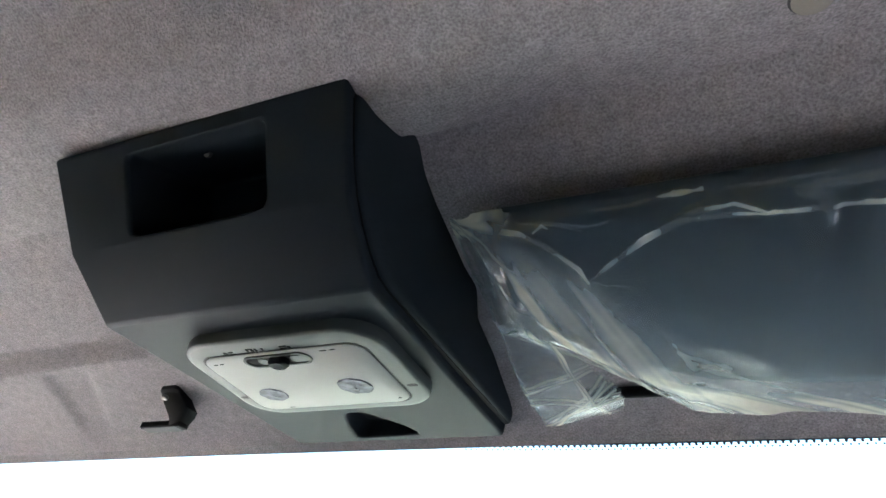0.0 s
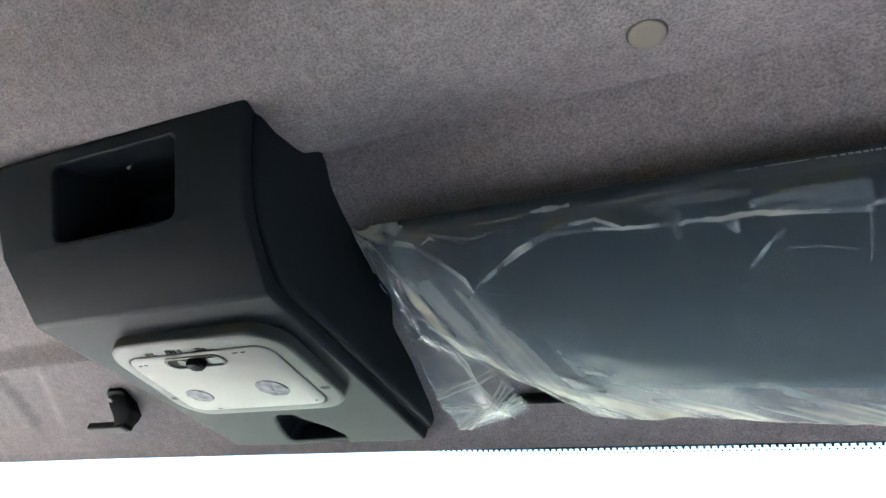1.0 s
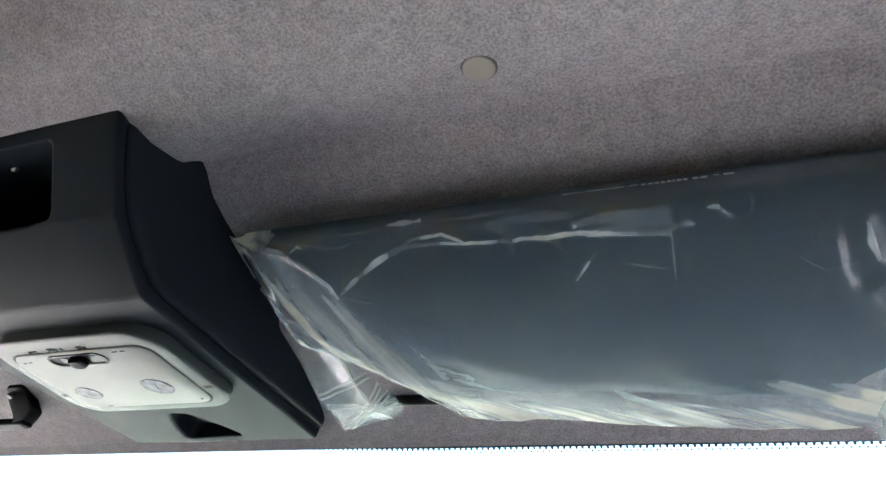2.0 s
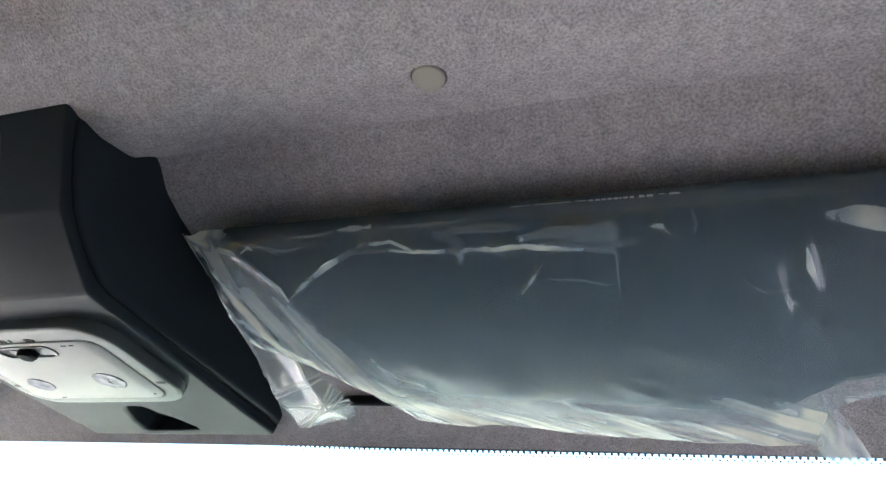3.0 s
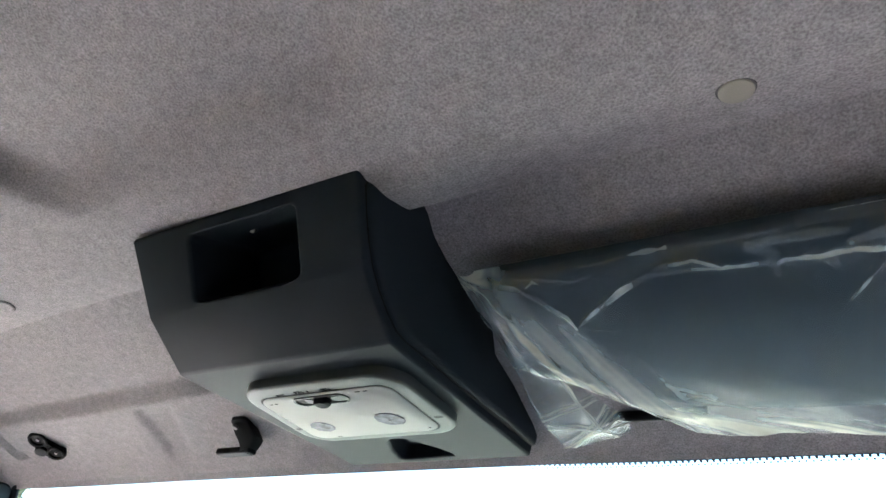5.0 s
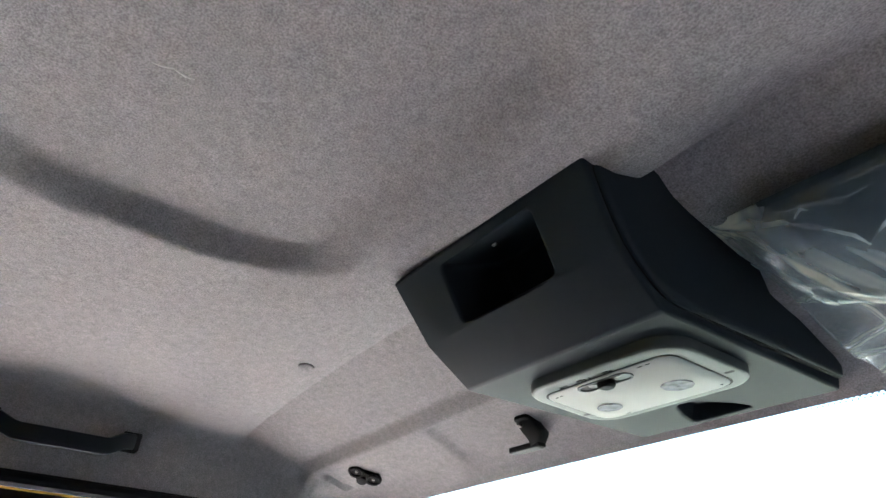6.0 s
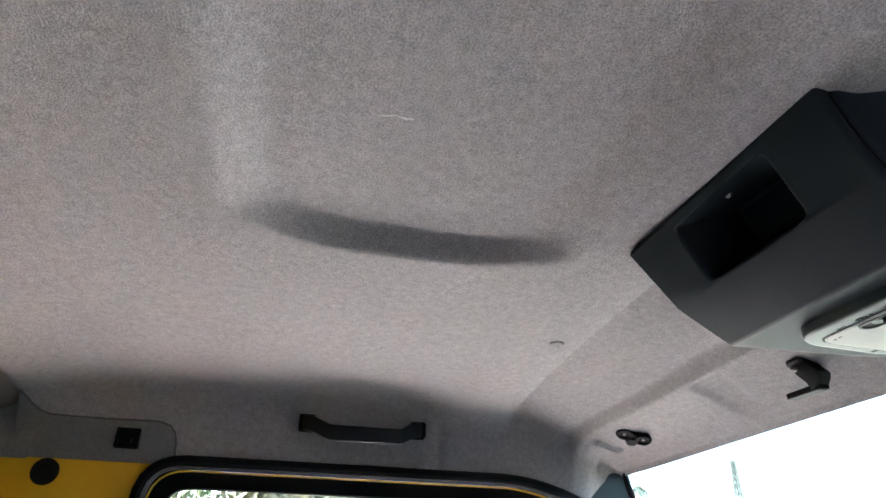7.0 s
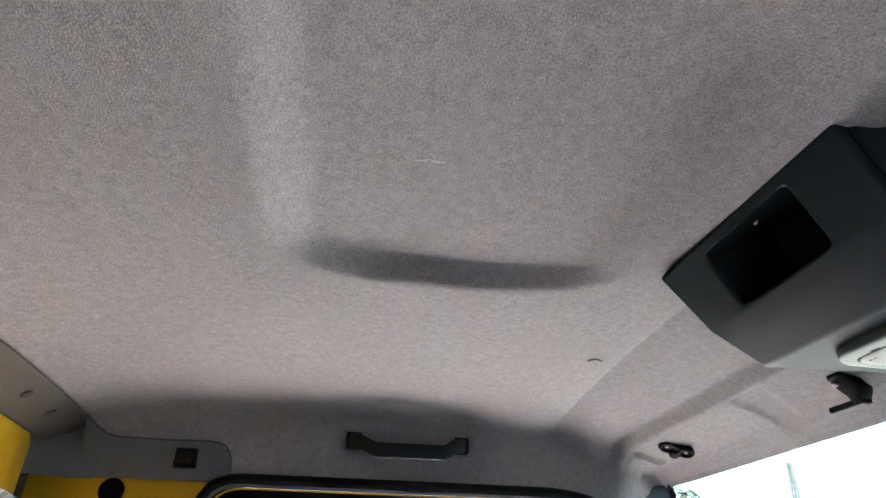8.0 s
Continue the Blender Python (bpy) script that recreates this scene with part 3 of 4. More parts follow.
b = bmesh.new()
loft(b, [cover_ring(-0.0007, -0.004), cover_ring(-0.0007, 0.0004)])
part("gap_line", b, BLACK, console, "dark gap round the side cover", smooth=0)
b = bmesh.new()
loft(b, [cover_ring(0.0, -0.003), cover_ring(0.0, 0.0015), cover_ring(0.0012, 0.0036), cover_ring(0.0035, 0.0052), cover_ring(0.0075, 0.0062), cover_ring(0.020, 0.0070)])
part("side_cover", b, CONSOLE, console, "plain side cover with a rounded edge", smooth=50)

# screw at the back of the cubby
b = bmesh.new()
dome(b, (-0.0145, 0.030, 1.9585), (-0.1, -0.75, -0.6), 0.0042, 0.003, 14)
part("screw", b, STEEL, console, "bright steel screw in the cubby")

# courtesy lamp


def on_bottom(x, y, h):
    return (x, y, zb(y) - h)


b = bmesh.new()


def bezel_ring(grow, h):
    pts = rounded(0.194 + grow, 0.144 + grow, 0.034, 8, -0.006, 0.206)
    return [on_bottom(x - 0.10 * (y - 0.206) * (1 if x < 0 else 0.35), y, h) for x, y in pts]


loft(b, [bezel_ring(0.005, -0.002), bezel_ring(0.004, 0.0080), bezel_ring(0.002, 0.0096), bezel_ring(-0.004, 0.0102), bezel_ring(-0.020, 0.0102)])
bezel = part("lamp_bezel", b, BEZEL, console, "grey plastic lamp surround standing proud", smooth=50)
b = bmesh.new()


def lens_ring(grow, h):
    pts = rounded(0.163 + grow, 0.112 + grow, 0.016, 6, -0.0085, 0.210)
    return [on_bottom(x - 0.10 * (y - 0.210) * (1 if x < 0 else 0.5), y, h) for x, y in pts]


loft(b, [lens_ring(0.0038, 0.0080), lens_ring(0.0038, 0.01035)])
part("gap_line", b, BLACK, bezel, "dark gap round the lamp plate", smooth=0)
b = bmesh.new()
loft(b, [lens_ring(0, 0.0085), lens_ring(0, 0.0108), lens_ring(-0.003, 0.0118)])
plate = part("lamp_plate", b, LENS_WHITE, bezel, "milky white lamp plate", smooth=50)
for lx, ly, rx, ry, turn in ((-0.060, 0.231, 0.0150, 0.0140, 0.2), (0.031, 0.226, 0.0175, 0.0165, 0.7)):
    # cut facets of the clear insert
    b = bmesh.new()
    rings = []
    for m, (r, h) in enumerate(((1.0, 0.0112), (0.95, 0.0126), (0.60, 0.0123), (0.02, 0.0131))):
        rings.append([on_bottom(lx + rx * r * math.cos(2 * math.pi * (k + 0.5 * (m % 2)) / 7 + turn), ly + ry * r * math.sin(2 * math.pi * (k + 0.5 * (m % 2)) / 7 + turn), h + 0.00025 * math.sin(3.7 * k + 2.1 * m + turn)) for k in range(7)])
    loft(b, rings)
    part("reading_lens", b, LENS_CLEAR, bezel, "small clear faceted reading lens", smooth=0)
# rocker switch in its slot
b = bmesh.new()
loft(b, [[on_bottom(x, y, h) for x, y in rounded(0.062, 0.0155, 0.0077, 6, -0.009, 0.166)] for h in (0.0105, 0.01195)])
part("switch_slot", b, BLACK, bezel, "black oval switch slot", smooth=40)
b = bmesh.new()
for ring_w in ((0.066, 0.0195),):
    o = rounded(ring_w[0], ring_w[1], 0.0095, 6, -0.009, 0.166)
    i_ = rounded(0.061, 0.0150, 0.0075, 6, -0.009, 0.166)
    loft(b, [[on_bottom(x, y, 0.0112) for x, y in o], [on_bottom(x, y, 0.0130) for x, y in o], [on_bottom(x, y, 0.0132) for x, y in i_], [on_bottom(x, y, 0.0115) for x, y in i_]], cap=False)
part("switch_rim", b, BEZEL, bezel, "grey switch rim", smooth=40)
b = bmesh.new()
loft(b, [[on_bottom(x, y, h) for x, y in rounded(w, 0.0125, 0.005, 5, -0.007, 0.166)] for w, h in ((0.018, 0.0115), (0.018, 0.0165), (0.013, 0.0185))])
part("slider", b, BLACK, bezel, "black sliding switch knob", smooth=40)
b = bmesh.new()
loft(b, [[on_bottom(x, y, h) for x, y in rounded(0.017, 0.0105, 0.005, 5, 0.013, 0.166)] for h in (0.0118, 0.0128)])
part("slider_track", b, BEZEL, bezel, "pale switch track", smooth=40)
b = bmesh.new()
loft(b, [[on_bottom(x, y, h) for x, y in rounded(0.010, 0.0105, 0.005, 5, -0.023, 0.166)] for h in (0.0118, 0.0126)])
part("slider_track", b, BEZEL, bezel, "pale switch track", smooth=40)
# printed marks that cannot be read
for mx, my, mw, mh in ((-0.052, 0.1500, 0.0035, 0.0040), (-0.046, 0.1490, 0.0050, 0.0016), (-0.045, 0.1525, 0.0060, 0.0014), (-0.0415, 0.1550, 0.0090, 0.0014),
                       (-0.028, 0.1485, 0.0016, 0.0046), (-0.0245, 0.1468, 0.0060, 0.0012), (-0.0235, 0.1495, 0.0030, 0.0024), (-0.0195, 0.1490, 0.0014, 0.0044), (-0.0130, 0.1490, 0.0016, 0.0040),
                       (0.0080, 0.1478, 0.0070, 0.0014), (0.0130, 0.1500, 0.0030, 0.0030), (0.0070, 0.1510, 0.0060, 0.0012),
                       (-0.074, 0.1650, 0.0040, 0.0012), (-0.067, 0.1645, 0.0040, 0.0012), (0.040, 0.1585, 0.0060, 0.0012), (0.049, 0.1585, 0.0050, 0.0012), (-0.060, 0.2615, 0.006, 0.0009), (0.060, 0.2565, 0.003, 0.0014)):
    b = bmesh.new()
    on_plate = my > 0.1565
    h = 0.0121 if on_plate else 0.0106
    loft(b, [[on_bottom(x, y, hh) for x, y in rounded(mw, mh, min(mw, mh) * 0.3, 2, mx, my)] for hh in (h - 0.0008, h)])
    part("printed_mark", b, MARK, bezel, "dark printed mark", smooth=0)
for mx, my in ((-0.098, 0.236), (0.082, 0.236)):
    b = bmesh.new()
    loft(b, [[on_bottom(x, y, hh) for x, y in rounded(0.010, 0.005, 0.002, 3, mx, my)] for hh in (0.006, 0.0103)])
    part("pry_slot", b, BLACK, bezel, "dark pry slot", smooth=0)

# ---- sun visor in its polythene bag ----
visor = thing("sun_visor", (0.43, 0.36, 1.85), "dark slate sun visor still wrapped in crumpled clear polythene", "sun visor")
BAG0, REACH = 0.16, 0.2385          # where the bag begins across the cab, and the visor's length front to back


def visor_bulge(w):
    """Height of the padded lower side: a thick rounded rear edge that thins towards the front."""
    v = np.clip(w / REACH, 0.0, 1.1)
    return np.where(v < 0.25, 0.030 * np.sqrt(np.maximum(0.0, 1 - (1 - v / 0.25) ** 2)), 0.030 - 0.023 * (np.maximum(v - 0.25, 0) / 0.75) ** 2.1)


def on_visor(u, w, h):
    """Places from metres along, down and out of the visor, as arrays."""
    f = u / 0.54
    dy, dz = 0.231 + 0.004 * f, -0.0565 - 0.006 * f
    ln = np.hypot(dy, dz)
    dy, dz = dy / ln, dz / ln
    return np.stack((BAG0 + u, 0.121 + dy * w + dz * h, 1.9295 - 0.014 * f + dz * w - dy * h), axis=-1)


LATTICE = np.random.RandomState(4).rand(64, 64)


def value_noise(x, y):
    x, y = np.asarray(x, float), np.asarray(y, float)
    i, j = np.floor(x).astype(int), np.floor(y).astype(int)
    fx, fy = x - i, y - j
    fx, fy = fx * fx * (3 - 2 * fx), fy * fy * (3 - 2 * fy)
    g = lambda p, q: LATTICE[p % 64, q % 64]
    return (g(i, j) * (1 - fx) + g(i + 1, j) * fx) * (1 - fy) + (g(i, j + 1) * (1 - fx) + g(i + 1, j + 1) * fx) * fy - 0.5


def smooth(a, b, x):
    t = np.clip((x - a) / (b - a), 0.0, 1.0)
    return t * t * (3 - 2 * t)


def curve(points, u):
    return np.interp(u, [p[0] for p in points], [p[1] for p in points])


def stroke_distance(u, w, path):
    """Distance to a line of (along, down, half width), less its half width."""
    best = np.full(np.shape(u), 9.0)
    for (x0, y0, h0), (x1, y1, h1) in zip(path, path[1:]):
        dx, dy = x1 - x0, y1 - y0
        t = np.clip(((u - x0) * dx + (w - y0) * dy) / (dx * dx + dy * dy), 0, 1)
        best = np.minimum(best, np.hypot(u - x0 - t * dx, w - y0 - t * dy) - (h0 + (h1 - h0) * t))
    return best


# the film's lower edge, the visor board's outline, and the main creases and patches that take painted glints
EDGE = [(-0.01, 0.130), (0.0, 0.134), (0.0207, 0.142), (0.0365, 0.150), (0.054, 0.160), (0.089, 0.191), (0.109, 0.212), (0.137, 0.2365), (0.217, 0.2325), (0.286, 0.2405), (0.360, 0.2480), (0.434, 0.2505), (0.4757, 0.2480)]
BOARD = [(-0.004, 0.094), (0.020, 0.106), (0.045, 0.121), (0.083, 0.147), (0.122, 0.174), (0.158, 0.192), (0.224, 0.203), (0.300, 0.205), (0.3675, 0.210), (0.430, 0.213), (0.4513, 0.208), (0.4617, 0.190), (0.4852, 0.168), (0.545, 0.148)]
# where the thin haze of painted sky sheen begins, where the pleats turn creamy, and the cream band's side towards the
# console
FAINT = [(-0.01, 0.02), (0.030, 0.010), (0.0475, 0.0176), (0.0633, 0.0325), (0.0886, 0.0520), (0.1078, 0.072), (0.133, 0.103), (0.180, 0.140), (0.230, 0.163), (0.277, 0.168), (0.3215, 0.167), (0.403, 0.170), (0.4617, 0.170), (0.545, 0.135)]
CREAM = [(-0.01, 0.03), (0.032, 0.0233), (0.042, 0.0334), (0.047, 0.0593), (0.0505, 0.0875), (0.062, 0.107), (0.083, 0.136), (0.105, 0.162), (0.124, 0.1714), (0.153, 0.185), (0.197, 0.1978), (0.246, 0.208), (0.3675, 0.211), (0.430, 0.213), (0.4513, 0.205), (0.4617, 0.190), (0.4852, 0.170), (0.545, 0.150)]
SIDE = [(0.0, 0.012), (0.028, 0.032), (0.0467, 0.0345), (0.0725, 0.033), (0.095, 0.032), (0.127, 0.026), (0.15, 0.02)]
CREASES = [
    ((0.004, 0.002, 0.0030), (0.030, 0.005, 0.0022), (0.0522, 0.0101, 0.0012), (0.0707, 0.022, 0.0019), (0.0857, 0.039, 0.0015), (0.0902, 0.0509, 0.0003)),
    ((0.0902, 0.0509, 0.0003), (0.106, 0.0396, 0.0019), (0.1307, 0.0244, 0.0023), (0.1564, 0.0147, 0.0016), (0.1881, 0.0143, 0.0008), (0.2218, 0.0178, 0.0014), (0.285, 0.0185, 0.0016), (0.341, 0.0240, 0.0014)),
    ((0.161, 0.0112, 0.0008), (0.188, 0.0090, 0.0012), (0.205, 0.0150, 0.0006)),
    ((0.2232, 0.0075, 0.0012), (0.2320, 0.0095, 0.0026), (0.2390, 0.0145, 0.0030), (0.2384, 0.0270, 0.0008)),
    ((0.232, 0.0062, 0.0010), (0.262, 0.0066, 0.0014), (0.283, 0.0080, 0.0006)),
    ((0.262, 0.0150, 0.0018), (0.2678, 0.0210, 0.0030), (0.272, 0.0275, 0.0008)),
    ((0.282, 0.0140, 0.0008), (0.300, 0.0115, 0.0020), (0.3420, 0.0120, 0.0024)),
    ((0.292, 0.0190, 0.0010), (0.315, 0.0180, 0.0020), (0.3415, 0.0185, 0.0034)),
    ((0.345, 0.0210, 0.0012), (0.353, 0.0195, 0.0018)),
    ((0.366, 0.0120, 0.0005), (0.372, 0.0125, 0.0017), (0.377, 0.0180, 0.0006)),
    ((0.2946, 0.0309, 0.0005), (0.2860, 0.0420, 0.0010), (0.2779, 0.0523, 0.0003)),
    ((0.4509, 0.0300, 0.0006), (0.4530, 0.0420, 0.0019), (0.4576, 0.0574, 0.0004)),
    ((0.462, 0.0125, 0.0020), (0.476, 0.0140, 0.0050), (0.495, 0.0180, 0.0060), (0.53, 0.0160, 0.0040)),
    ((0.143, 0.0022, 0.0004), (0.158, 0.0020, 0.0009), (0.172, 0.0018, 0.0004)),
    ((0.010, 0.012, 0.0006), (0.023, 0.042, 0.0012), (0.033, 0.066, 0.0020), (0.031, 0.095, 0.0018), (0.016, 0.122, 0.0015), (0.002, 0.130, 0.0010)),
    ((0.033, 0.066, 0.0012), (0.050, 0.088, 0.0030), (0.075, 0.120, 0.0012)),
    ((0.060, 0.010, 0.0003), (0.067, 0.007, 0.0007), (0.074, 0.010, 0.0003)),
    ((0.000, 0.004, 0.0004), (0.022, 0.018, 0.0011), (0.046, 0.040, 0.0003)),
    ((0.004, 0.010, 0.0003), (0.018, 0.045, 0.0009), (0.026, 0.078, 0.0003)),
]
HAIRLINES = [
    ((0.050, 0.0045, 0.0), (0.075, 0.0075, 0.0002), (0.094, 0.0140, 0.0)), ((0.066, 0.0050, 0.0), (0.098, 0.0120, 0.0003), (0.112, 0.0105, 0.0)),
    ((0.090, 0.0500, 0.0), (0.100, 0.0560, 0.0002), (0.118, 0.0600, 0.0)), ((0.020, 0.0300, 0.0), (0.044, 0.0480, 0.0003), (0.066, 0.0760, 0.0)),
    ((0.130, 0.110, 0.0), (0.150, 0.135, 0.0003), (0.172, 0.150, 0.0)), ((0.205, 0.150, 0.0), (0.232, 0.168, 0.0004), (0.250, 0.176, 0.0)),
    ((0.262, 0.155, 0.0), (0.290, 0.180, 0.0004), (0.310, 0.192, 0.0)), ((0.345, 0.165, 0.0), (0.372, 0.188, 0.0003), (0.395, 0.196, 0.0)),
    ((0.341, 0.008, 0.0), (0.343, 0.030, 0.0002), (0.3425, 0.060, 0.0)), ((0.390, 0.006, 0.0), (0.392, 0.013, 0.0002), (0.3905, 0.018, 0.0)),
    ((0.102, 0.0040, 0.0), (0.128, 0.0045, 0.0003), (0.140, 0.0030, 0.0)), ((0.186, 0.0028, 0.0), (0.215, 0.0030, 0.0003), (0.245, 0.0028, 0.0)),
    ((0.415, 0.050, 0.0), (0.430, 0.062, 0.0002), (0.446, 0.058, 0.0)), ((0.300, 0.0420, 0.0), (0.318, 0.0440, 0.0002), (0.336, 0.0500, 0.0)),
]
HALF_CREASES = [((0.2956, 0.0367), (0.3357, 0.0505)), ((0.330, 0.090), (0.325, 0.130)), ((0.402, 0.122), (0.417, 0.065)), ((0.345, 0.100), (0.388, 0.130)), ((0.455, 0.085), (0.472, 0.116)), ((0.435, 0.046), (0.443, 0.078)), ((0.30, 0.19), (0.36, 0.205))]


def film_height(u, w):
    """How far the film stands off the visor's plane."""
    tent = smooth(-0.008, 0.036, u) * smooth(0.0, 0.02, 0.545 - u)
    h = 0.0025 + tent * (visor_bulge(w) + 0.0022)
    # tucked in along the folded edge beside the console
    tuck = (1 - smooth(0.10, 0.20, u)) * (1 - smooth(0.0, 0.048, curve(EDGE, u) - w))
    h = h * (1 - 0.80 * tuck)
    # crinkles: fine over the board, long slanting pleats in the loose part
    loose = smooth(-0.02, 0.02, w - curve(CREAM, u))
    along_, across_ = 0.78 * u + 0.62 * w, -0.62 * u + 0.78 * w
    h = h + 0.0030 * value_noise(u * 21 + 3, w * 17) + 0.0016 * np.abs(value_noise(0.8 * u * 60 + w * 30, w * 40 - u * 25)) + 0.0010 * value_noise(u * 70, w * 55 + 9)
    h = h + loose * (0.0026 * value_noise(across_ * 62, along_ * 10 + 5) + 0.0007 * value_noise(across_ * 170, along_ * 24))
    left = 1 - smooth(0.0, 0.06, u)
    for nu, nw, c, k in ((0.95, -0.30, 0.006, 0.16), (0.55, 0.83, 0.052, 0.10), (0.90, 0.42, 0.050, 0.14), (0.80, -0.60, -0.030, 0.12), (0.98, 0.18, 0.040, 0.13)):
        h = h - left * k * (np.minimum(np.abs(nu * u + nw * w - c), 0.024) - 0.016)          # flat facets between sharp folds
    h = h + left * 0.0010 * value_noise(u * 150, w * 90)
    for k, path in enumerate(CREASES):
        d = stroke_distance(u, w, path)
        h = h + 0.0016 * np.exp(-(np.maximum(d + 0.001, 0) / 0.0030) ** 2)
    for p, q in HALF_CREASES:
        d = stroke_distance(u, w, ((*p, 0.0), (*q, 0.0)))
        h = h + 0.0015 * np.exp(-(d / 0.0045))
    return h


def film_milk_and_glints(u, w):
    """How white the film is: milky layers, folded edges and loose pleats, with reflections and sheen painted in."""
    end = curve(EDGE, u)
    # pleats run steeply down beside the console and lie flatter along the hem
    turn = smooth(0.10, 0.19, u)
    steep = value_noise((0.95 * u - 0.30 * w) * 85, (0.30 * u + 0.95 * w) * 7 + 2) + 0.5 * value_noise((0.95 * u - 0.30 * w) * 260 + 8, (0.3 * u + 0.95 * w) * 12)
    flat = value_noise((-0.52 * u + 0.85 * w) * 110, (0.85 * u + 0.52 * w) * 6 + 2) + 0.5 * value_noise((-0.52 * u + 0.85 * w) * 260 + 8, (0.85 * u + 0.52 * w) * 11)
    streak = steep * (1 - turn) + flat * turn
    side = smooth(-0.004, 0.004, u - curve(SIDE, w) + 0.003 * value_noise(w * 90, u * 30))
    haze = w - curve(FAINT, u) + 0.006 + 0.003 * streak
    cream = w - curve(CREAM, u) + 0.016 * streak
    # loose milky pleats, whitened further to stand in for the windscreen's reflection
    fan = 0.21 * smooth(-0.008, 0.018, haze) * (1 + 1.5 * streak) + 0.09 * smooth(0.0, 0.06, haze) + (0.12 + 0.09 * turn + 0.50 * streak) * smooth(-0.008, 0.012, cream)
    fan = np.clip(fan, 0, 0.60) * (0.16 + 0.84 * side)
    # faint reflections over the board, painted as soft pale patches
    painted_sheen = 0.060 * smooth(0.01, 0.12, w) + 0.060 * smooth(0.12, 0.17, value_noise(u * 26 + 7.3, w * 24 + 3.1)) * smooth(0.06, 0.10, w)
    milk = 0.040 + 0.030 * np.maximum(0, value_noise(u * 30 + 4, w * 26)) + np.maximum(fan, painted_sheen)
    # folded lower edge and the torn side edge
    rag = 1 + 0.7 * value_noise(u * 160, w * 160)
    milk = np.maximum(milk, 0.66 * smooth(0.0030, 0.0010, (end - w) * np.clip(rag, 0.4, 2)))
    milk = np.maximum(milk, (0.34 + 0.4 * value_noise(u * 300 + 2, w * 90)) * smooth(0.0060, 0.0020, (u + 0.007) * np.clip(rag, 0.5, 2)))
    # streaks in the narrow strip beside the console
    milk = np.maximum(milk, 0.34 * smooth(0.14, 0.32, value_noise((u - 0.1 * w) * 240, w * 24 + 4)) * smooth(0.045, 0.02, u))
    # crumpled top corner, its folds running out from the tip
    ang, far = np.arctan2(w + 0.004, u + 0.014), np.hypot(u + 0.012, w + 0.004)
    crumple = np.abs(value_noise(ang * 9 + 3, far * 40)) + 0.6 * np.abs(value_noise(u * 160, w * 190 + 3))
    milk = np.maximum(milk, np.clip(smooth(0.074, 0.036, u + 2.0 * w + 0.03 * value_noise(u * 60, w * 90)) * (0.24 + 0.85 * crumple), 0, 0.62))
    # white glints painted along the creases, patches and hairlines
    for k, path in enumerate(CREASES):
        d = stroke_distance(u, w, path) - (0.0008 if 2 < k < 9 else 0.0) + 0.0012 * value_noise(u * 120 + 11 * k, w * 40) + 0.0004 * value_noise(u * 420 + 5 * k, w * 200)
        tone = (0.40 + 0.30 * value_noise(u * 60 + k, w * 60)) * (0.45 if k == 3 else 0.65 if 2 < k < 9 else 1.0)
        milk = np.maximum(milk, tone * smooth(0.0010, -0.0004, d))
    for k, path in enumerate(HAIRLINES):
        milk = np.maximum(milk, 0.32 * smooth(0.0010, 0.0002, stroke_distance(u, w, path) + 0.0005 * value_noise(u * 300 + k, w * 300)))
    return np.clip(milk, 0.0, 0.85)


def sheet(name, places, milk, mat, parent, label):
    """A grid of places as one sheet, its milkiness and painted glints carried on the points."""
    n, m = places.shape[:2]
    idx = np.arange(n * m).reshape(n, m)
    quads = np.stack((idx[:-1, :-1], idx[:-1, 1:], idx[1:, 1:], idx[1:, :-1]), axis=-1).reshape(-1, 4)
    mesh = bpy.data.meshes.new(name)
    mesh.from_pydata(places.reshape(-1, 3).tolist(), [], quads.tolist())
    mesh.polygons.foreach_set("use_smooth", np.ones(len(quads), bool))
    att = mesh.attributes.new("milk", "FLOAT", "POINT")
    att.data.foreach_set("value", np.ascontiguousarray(milk, dtype=np.float32).ravel())
    mesh.materials.append(mat)
    mesh.update()
    ob = new(name, mesh)
    ob.parent = parent
    if parent.type == "EMPTY":
        ob.matrix_parent_inverse = Matrix.Translation(-parent.location)
    return tagged(ob, label)


def board_height(u, w):
    """How far the board's lower side stands out, zero past its outline."""
    fall = np.sqrt(np.clip(1 - np.clip(1 - (curve(BOARD, u) - w) / 0.016, 0, 1) ** 2, 0.0, 1))
    return visor_bulge(w) * fall * (0.06 + 0.94 * smooth(0.014, 0.056, u))


# padded board inside the bag
bm = bmesh.new()
rings = []
for u in np.concatenate((np.linspace(0.0180, 0.130, 66), np.linspace(0.133, 0.535, 90))):
    w1 = float(curve(BOARD, u))
    w0 = 0.0005 + 0.010 * (1 - float(smooth(0.018, 0.040, u)))
    w1 = max(w1, w0 + 0.012)
    th = np.linspace(0, math.pi / 2, 9)
    ws_ = np.concatenate((w0 + 0.030 * (1 - np.cos(th)) * min(1, (w1 - w0) / 0.06), np.linspace(w0 + 0.030 * min(1, (w1 - w0) / 0.06), w1, 16)[1:]))
    low = on_visor(np.full(ws_.shape, u), ws_, np.maximum(board_height(np.full(ws_.shape, u), ws_), 0.05 * visor_bulge(ws_)) - 0.0008)
    wb = np.linspace(w1, w0, 12)
    up = on_visor(np.full(wb.shape, u), wb, -0.010 * smooth(0.0, 0.05, wb))
    rings.append([tuple(p) for p in low] + [tuple(p) for p in up])
loft(bm, rings)
part("board", bm, VISOR, visor, "dark slate padded visor board", smooth=50)

# the bag: a lower sheet with its creases, and a plainer upper sheet behind the board
us = np.linspace(-0.0072, 0.545, 640)
th = np.linspace(0, math.pi / 2, 90)
